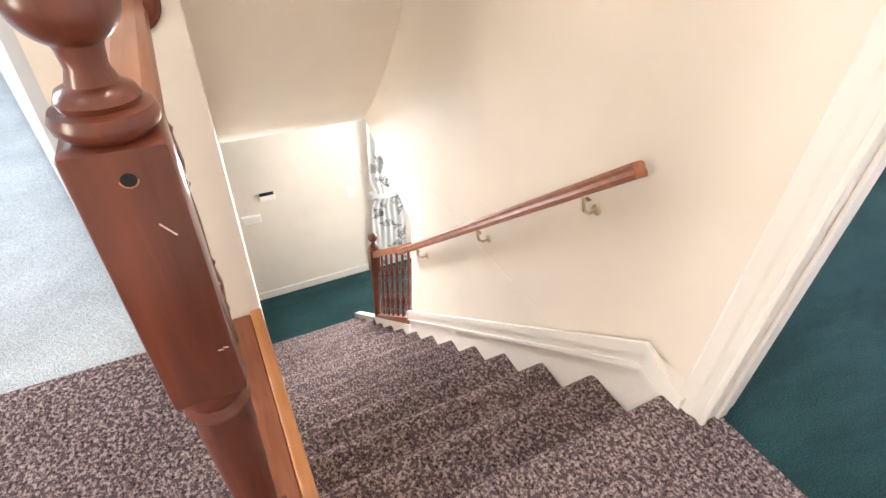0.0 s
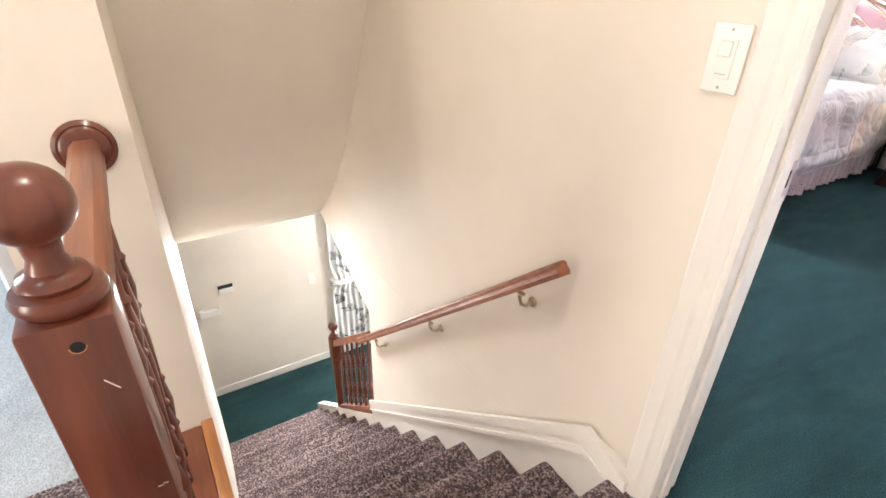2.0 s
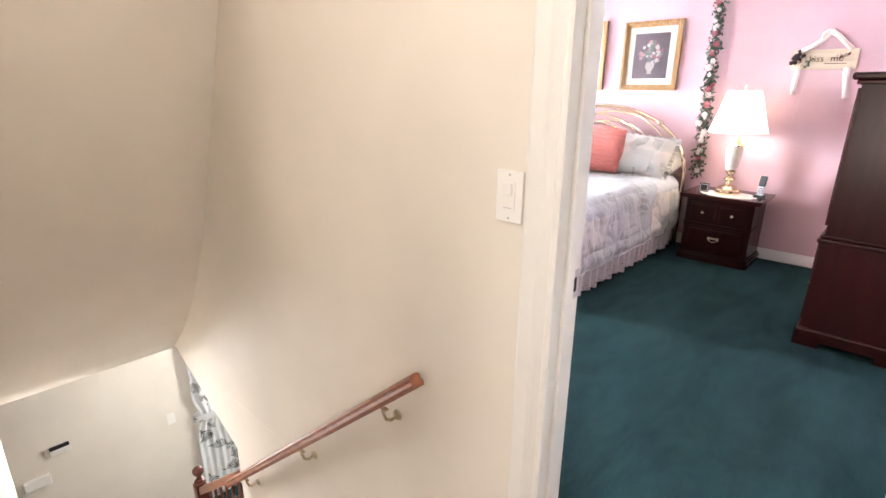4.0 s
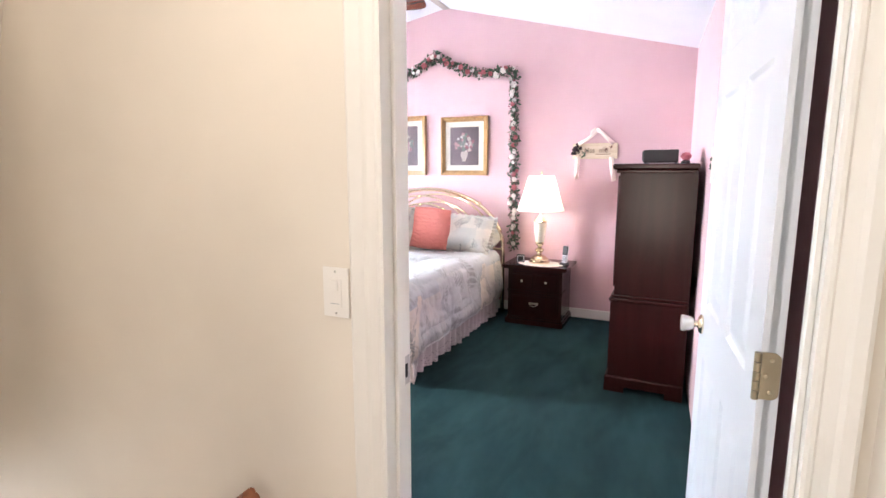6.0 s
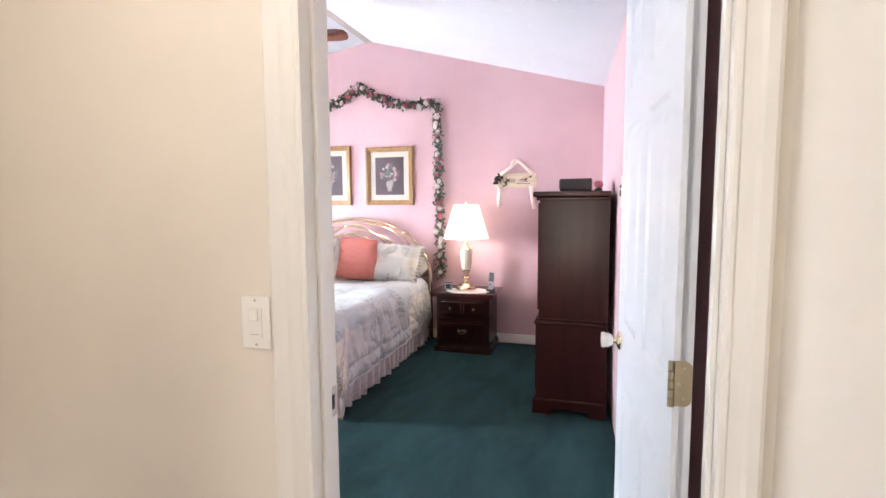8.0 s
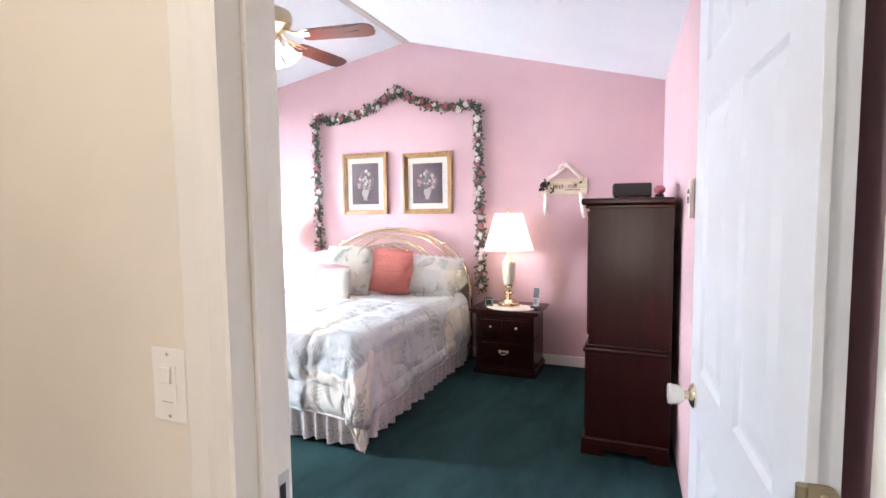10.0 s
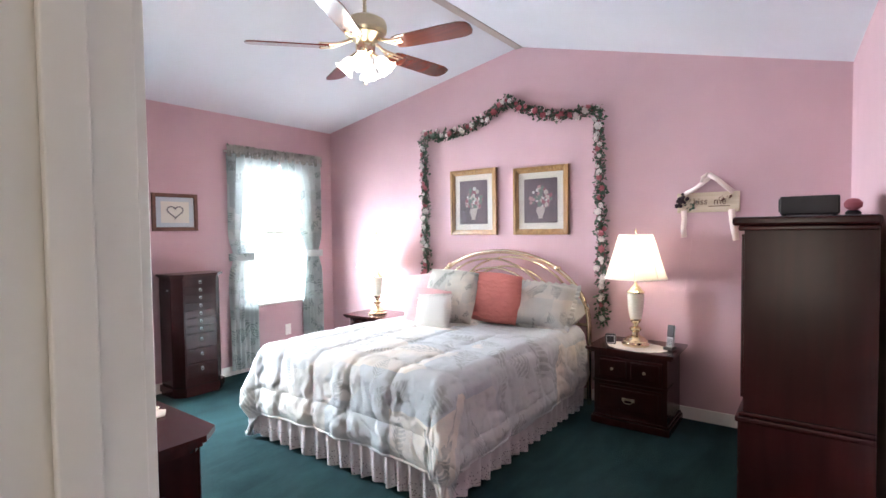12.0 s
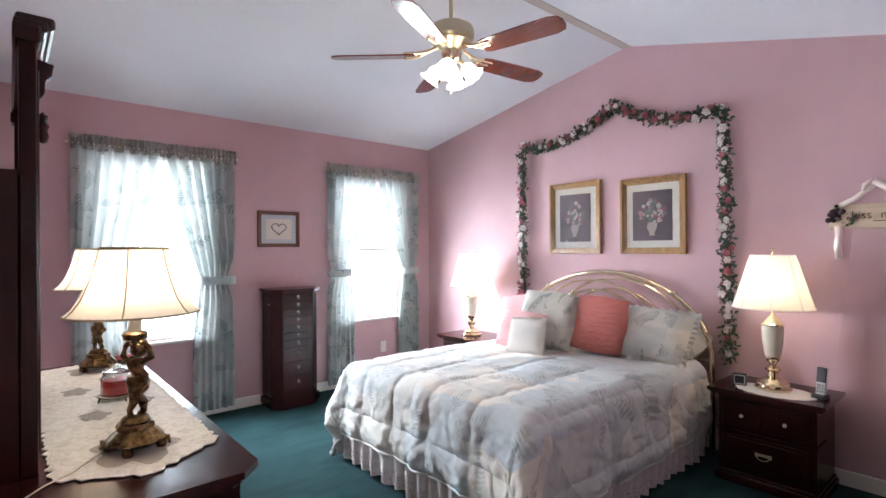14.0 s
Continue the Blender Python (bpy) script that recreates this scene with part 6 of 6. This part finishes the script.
def build_garland():
    t = thing("garland", "green leaf garland with white and rose flowers framing the pictures", "garland")
    y = NORTH - 0.035
    pts = []
    def sag(a, b, drop, n):
        for k in range(n):
            f = k / n
            pts.append((a[0] + (b[0] - a[0]) * f, y, a[1] + (b[1] - a[1]) * f - drop * 4 * f * (1 - f)))
    sag((-2.665, 0.66), (-2.68, 2.255), 0, 60)
    sag((-2.66, 2.29), (-1.75, 2.49), 0.10, 40)
    sag((-1.75, 2.49), (-0.985, 2.30), 0.09, 36)
    sag((-0.955, 2.28), (-0.925, 0.62), 0, 60)
    part("vine", tube(pts, 0.006, 6), mat("brown_vine", (0.08, 0.05, 0.03), 0.9), t)
    rnd = random.Random(11)
    g1, g2, g3 = bmesh.new(), bmesh.new(), bmesh.new()
    for p in pts:
        for k in range(17):
            q = Vector(p) + Vector((max(-0.038, min(0.038, rnd.gauss(0, 0.022))), rnd.uniform(-0.035, 0.014), max(-0.036, min(0.036, rnd.gauss(0, 0.021)))))
            leaf_card(g1 if k % 6 else g2, q, rnd, rnd.uniform(0.022, 0.044))
        for k in range(3):
            q = Vector(p) + Vector((max(-0.042, min(0.042, rnd.gauss(0, 0.024))), rnd.uniform(-0.045, 0.0), max(-0.036, min(0.036, rnd.gauss(0, 0.02)))))
            bmesh.ops.create_icosphere(g3, subdivisions=0 + 1, radius=rnd.uniform(0.003, 0.007), matrix=pose(*q))
    tagged(part("leaves", g1, LEAF, t, "dark green leaves"), kind="stuff")
    tagged(part("pale_leaves", g2, mat("grey_green_leaf", (0.12, 0.16, 0.12), 0.7), t, "grey green leaves"), kind="stuff")
    tagged(part("berry", g3, mat("wine_berry", (0.20, 0.03, 0.05), 0.5), t, "wine red berries"), kind="stuff")
    protos = []
    for kind, mm in ((0, FLOWER_W), (1, FLOWER_P)):
        bm = bmesh.new()
        for k in range(3):
            r = 0.019 - 0.005 * k
            for e in range(6):
                a = 2 * math.pi * e / 6 + k * 0.5
                vs = [bm.verts.new((0, -0.003 * k, 0)), bm.verts.new((r * math.cos(a - 0.45), -0.006 - 0.004 * k, r * math.sin(a - 0.45))), bm.verts.new((r * 1.15 * math.cos(a), -0.009 - 0.005 * k, r * 1.15 * math.sin(a))), bm.verts.new((r * math.cos(a + 0.45), -0.006 - 0.004 * k, r * math.sin(a + 0.45)))]
                bm.faces.new(vs)
        bmesh.ops.create_icosphere(bm, subdivisions=1, radius=0.007, matrix=pose(0, -0.012, 0))
        protos.append((bm, mm))
    meshes = []
    for bm, mm in protos:
        me = bpy.data.meshes.new("flower")
        bm.to_mesh(me)
        bm.free()
        me.materials.append(mm)
        meshes.append(me)
    for i in range(0, len(pts), 2):
        p = pts[i]
        k = 0 if rnd.random() < 0.62 else 1
        ob = new("flower", meshes[k])
        ob.parent = t
        s = rnd.uniform(0.8, 1.5)
        ob.matrix_basis = pose(p[0] + rnd.gauss(0, 0.016), p[1] - 0.030, p[2] + rnd.gauss(0, 0.02), rnd.uniform(-25, 25), rnd.uniform(0, 360), rnd.uniform(-30, 30)) @ Matrix.Scale(s, 4)
        tagged(ob, "white silk flower" if k == 0 else "dusty rose silk flower")


def build_fan():
    t = thing("ceiling_fan", "brass ceiling fan with five mahogany blades and lit frosted glass shades", "ceiling fan", (-1.70, 3.05, 0))
    part("rod", lathe([(0.011, 2.58), (0.011, 2.90)], 14), PALEBRASS, t, "", True)
    part("canopy", lathe([(0.03, 2.83), (0.05, 2.86), (0.065, 2.915), (0.065, 2.93)], 24), PALEBRASS, t, "", True)
    part("motor", lathe([(0.03, 2.60), (0.085, 2.595), (0.118, 2.575), (0.126, 2.55), (0.124, 2.515), (0.108, 2.50), (0.112, 2.492), (0.085, 2.475), (0.06, 2.462), (0.05, 2.45)], 36), PALEBRASS, t, "brass motor housing", True)
    part("switch_cup", lathe([(0.05, 2.45), (0.058, 2.44), (0.055, 2.405), (0.035, 2.385), (0.02, 2.38)], 28), BRASS, t, "", True)
    zb = 2.425
    for k in range(5):
        ang = 11 + 72 * k
        m = pose(0, 0, 0, 0, 0, ang)
        bm = bmesh.new()
        outline = [(0.20, -0.048), (0.24, -0.058), (0.50, -0.066), (0.60, -0.066), (0.645, -0.052), (0.66, -0.02), (0.66, 0.02), (0.645, 0.052), (0.60, 0.066), (0.50, 0.066), (0.24, 0.058), (0.20, 0.048)]
        bm.free()
        bm = prism(outline, "z", -0.003, 0.004)
        bm.transform(m @ pose(0, 0, zb, -12))
        bl = part("blade", bm, BLADE, t, "mahogany fan blade")
        bm = bmesh.new()
        tube([(0.07, 0, 2.475), (0.13, 0.0, 2.450), (0.19, -0.03, zb + 0.006), (0.26, -0.034, zb)], [0.010, 0.010, 0.008, 0.006], 8, bm)
        tube([(0.07, 0, 2.475), (0.13, 0.0, 2.450), (0.19, 0.03, zb + 0.006), (0.26, 0.034, zb + 0.006)], [0.010, 0.010, 0.008, 0.006], 8, bm)
        tube([(0.18, 0, zb + 0.004), (0.25, 0.0, zb + 0.002)], 0.010, 8, bm)
        bm.transform(m)
        part("bracket", bm, BRASS, bl, "brass blade bracket", True)
    for k in range(4):
        a = 35 + 90 * k
        m = pose(0, 0, 0, 0, 0, a) @ pose(0.055, 0, 2.385, 0, 140, 0)
        arm = part("light_arm", tube([m @ Vector((0, 0, -0.03)), m @ Vector((0, 0, 0.03))], 0.012, 10), BRASS, t, "", True)
        prof = [(0.022, 0.028), (0.034, 0.042), (0.040, 0.062), (0.036, 0.080), (0.046, 0.100), (0.058, 0.112)]
        bm = bmesh.new()
        seg = 32
        rings = []
        for i, (r, z) in enumerate(prof):
            w = 0.10 * (i / 5) ** 2
            rings.append([bm.verts.new(m @ Vector((r * (1 + w * math.sin(8 * 2 * math.pi * q / seg)) * math.cos(2 * math.pi * q / seg), r * (1 + w * math.sin(8 * 2 * math.pi * q / seg)) * math.sin(2 * math.pi * q / seg), z))) for q in range(seg)])
        for u, v in zip(rings, rings[1:]):
            for q in range(seg):
                bm.faces.new((u[q], u[(q + 1) % seg], v[(q + 1) % seg], v[q]))
        part("glass_shade", bm, FROST, arm, "ruffled frosted glass shade", True)
        bm = bmesh.new()
        bmesh.ops.create_uvsphere(bm, u_segments=14, v_segments=10, radius=0.020, matrix=m @ pose(0, 0, 0.065))
        part("bulb", bm, BULB, arm, "", True)
        c = m @ Vector((0, 0, 0.15))
        lamp("fan_bulb_light", "POINT", pose(c.x - 1.70, c.y + 3.05, c.z), 1.0, (1.0, 0.88, 0.74), 0.04)
    ch = part("pull_chain", tube([(0.02, -0.02, 2.38), (0.02, -0.02, 2.22)], 0.0012, 5), BRASS, t)
    part("chain_ball", lathe([(0.0, 2.205), (0.006, 2.21), (0.006, 2.22), (0.0, 2.225)], 10, (0.02, -0.02, 0)), BRASS, ch)


FROST = glowing("frosted_lit_glass", (1.0, 0.90, 0.78), 3.2, (0.85, 0.82, 0.78))


def wall_sconce_right():
    t = thing("wall_plaque", "small narrow cream plaque with dark motif on the side wall", "plaque")
    y = 2.83
    x = east_x(y) - 0.003
    part("board", B(x - 0.018, x, y - 0.03, y + 0.03, 1.31, 1.475, bevel=0.003), MATBOARD, t)
    rnd = random.Random(3)
    bm = bmesh.new()
    for k in range(10):
        bmesh.ops.create_icosphere(bm, subdivisions=1, radius=rnd.uniform(0.004, 0.007), matrix=pose(x - 0.020, y + rnd.uniform(-0.018, 0.018), 1.40 + rnd.gauss(0, 0.025)))
    part("motif", bm, LEAF, t)


def closet_wall():
    """The white panelled closet door of the next room, seen past the stair rail."""
    t = thing("closet_door", "white beaded panel closet door in the next room", "closet door", (-1.08, -0.22, 0), 0)
    a = Vector((0.0, 0.0, 0.0))
    ang = 194.5
    L = 3.0
    m = pose(0, 0, 0, 0, 0, ang)
    bm = bmesh.new()
    box(bm, 0, L, -0.03, 0.0, 0.026, 2.03)
    bm.transform(m)
    part("leaf", bm, DOORW, t)
    # thin black strip along the foot of the leaf
    bm = bmesh.new()
    box(bm, 0, L, -0.040, -0.003, 0.0, 0.024)
    bm.transform(m)
    part("bottom_track", bm, DARKGAP, t, "black strip along the bottom")
    for k in range(36):
        bm = bmesh.new()
        box(bm, 0.04 + k * 0.082, 0.115 + k * 0.082, -0.036, -0.029, 0.06, 2.0, 0.003)
        bm.transform(m)
        part("board", bm, DOORW, t)


build_shell()
door_frame("door")
build_door()
wall_plate("dimmer_switch", "white dimmer switch plate on the cream wall beside the doorway", "light switch", (-0.208, HALL - 0.001, 1.095), 90, 0)
wall_plate("wall_outlet", "white wall outlet under the window", "outlet", (WEST + 0.001, 4.22, 0.34), 90, 90, "outlet")
build_stairs()
build_handrail()
build_guard()
build_low_hall()
build_window("window_1", WEST, *WIN1, 1)
build_window("window_2", WEST, *WIN2, 2)
build_window("window_3", -4.07, *WINL, 3)
build_curtains("curtains", WEST, 1.55, 2.67, 2.17, 1.12, 0.05, CURT, 1, "grey green floral tied-back curtains on the first window", 0.30, 0.24)
build_curtains("curtains", WEST, 3.55, 4.64, 2.17, 1.14, 0.05, CURT, 21, "grey green floral tied-back curtains on the window beside the bed", 0.23, 0.19)
build_curtains("curtains", -4.07, 1.50, 2.70, -0.72, -1.65, -2.6, CURTLOW, 41, "white curtains with black floral print in the lower room", 0.28, 0.25)
build_bed()
build_comforter()
build_pillows()
ns = nightstand()
ns.matrix_world = pose(-0.612, 4.60, 0)
ns2 = copy_thing(ns, pose(-3.12, 4.60, 0))
lamp_a = table_lamp()
lamp_a.matrix_world = pose(-0.615, 4.58, 0.5463)
lamp_b = copy_thing(lamp_a, pose(-3.13, 4.58, 0.5437))
lamp_light(-0.615, 4.58, 1.13, 8)
lamp_light(-3.13, 4.58, 1.13, 3.5)
small_things_nightstand(-0.612, 4.57)
build_armoire()
build_chest()
build_dresser()
fl = cherub_lamp()
fl.matrix_world = pose(-1.325, 1.49, 0.8048, 0, 0, 20)
fl2 = copy_thing(fl, pose(-2.55, 1.54, 0.8048, 0, 0, -15))
lamp_light(-1.325, 1.49, 1.27, 5.2)
lamp_light(-2.55, 1.54, 1.27, 5.2)
small_things_dresser()
framed("framed_print", "gilt framed dark flower print with cream mat on the pink wall", -2.385, -1.885, 1.325, 1.925, 1)
framed("framed_print", "gilt framed dark flower print nearer the garland's flowered side", -1.715, -1.212, 1.325, 1.897, 2)
heart_picture()
build_sign()
build_garland()
build_fan()
wall_sconce_right()
closet_wall()
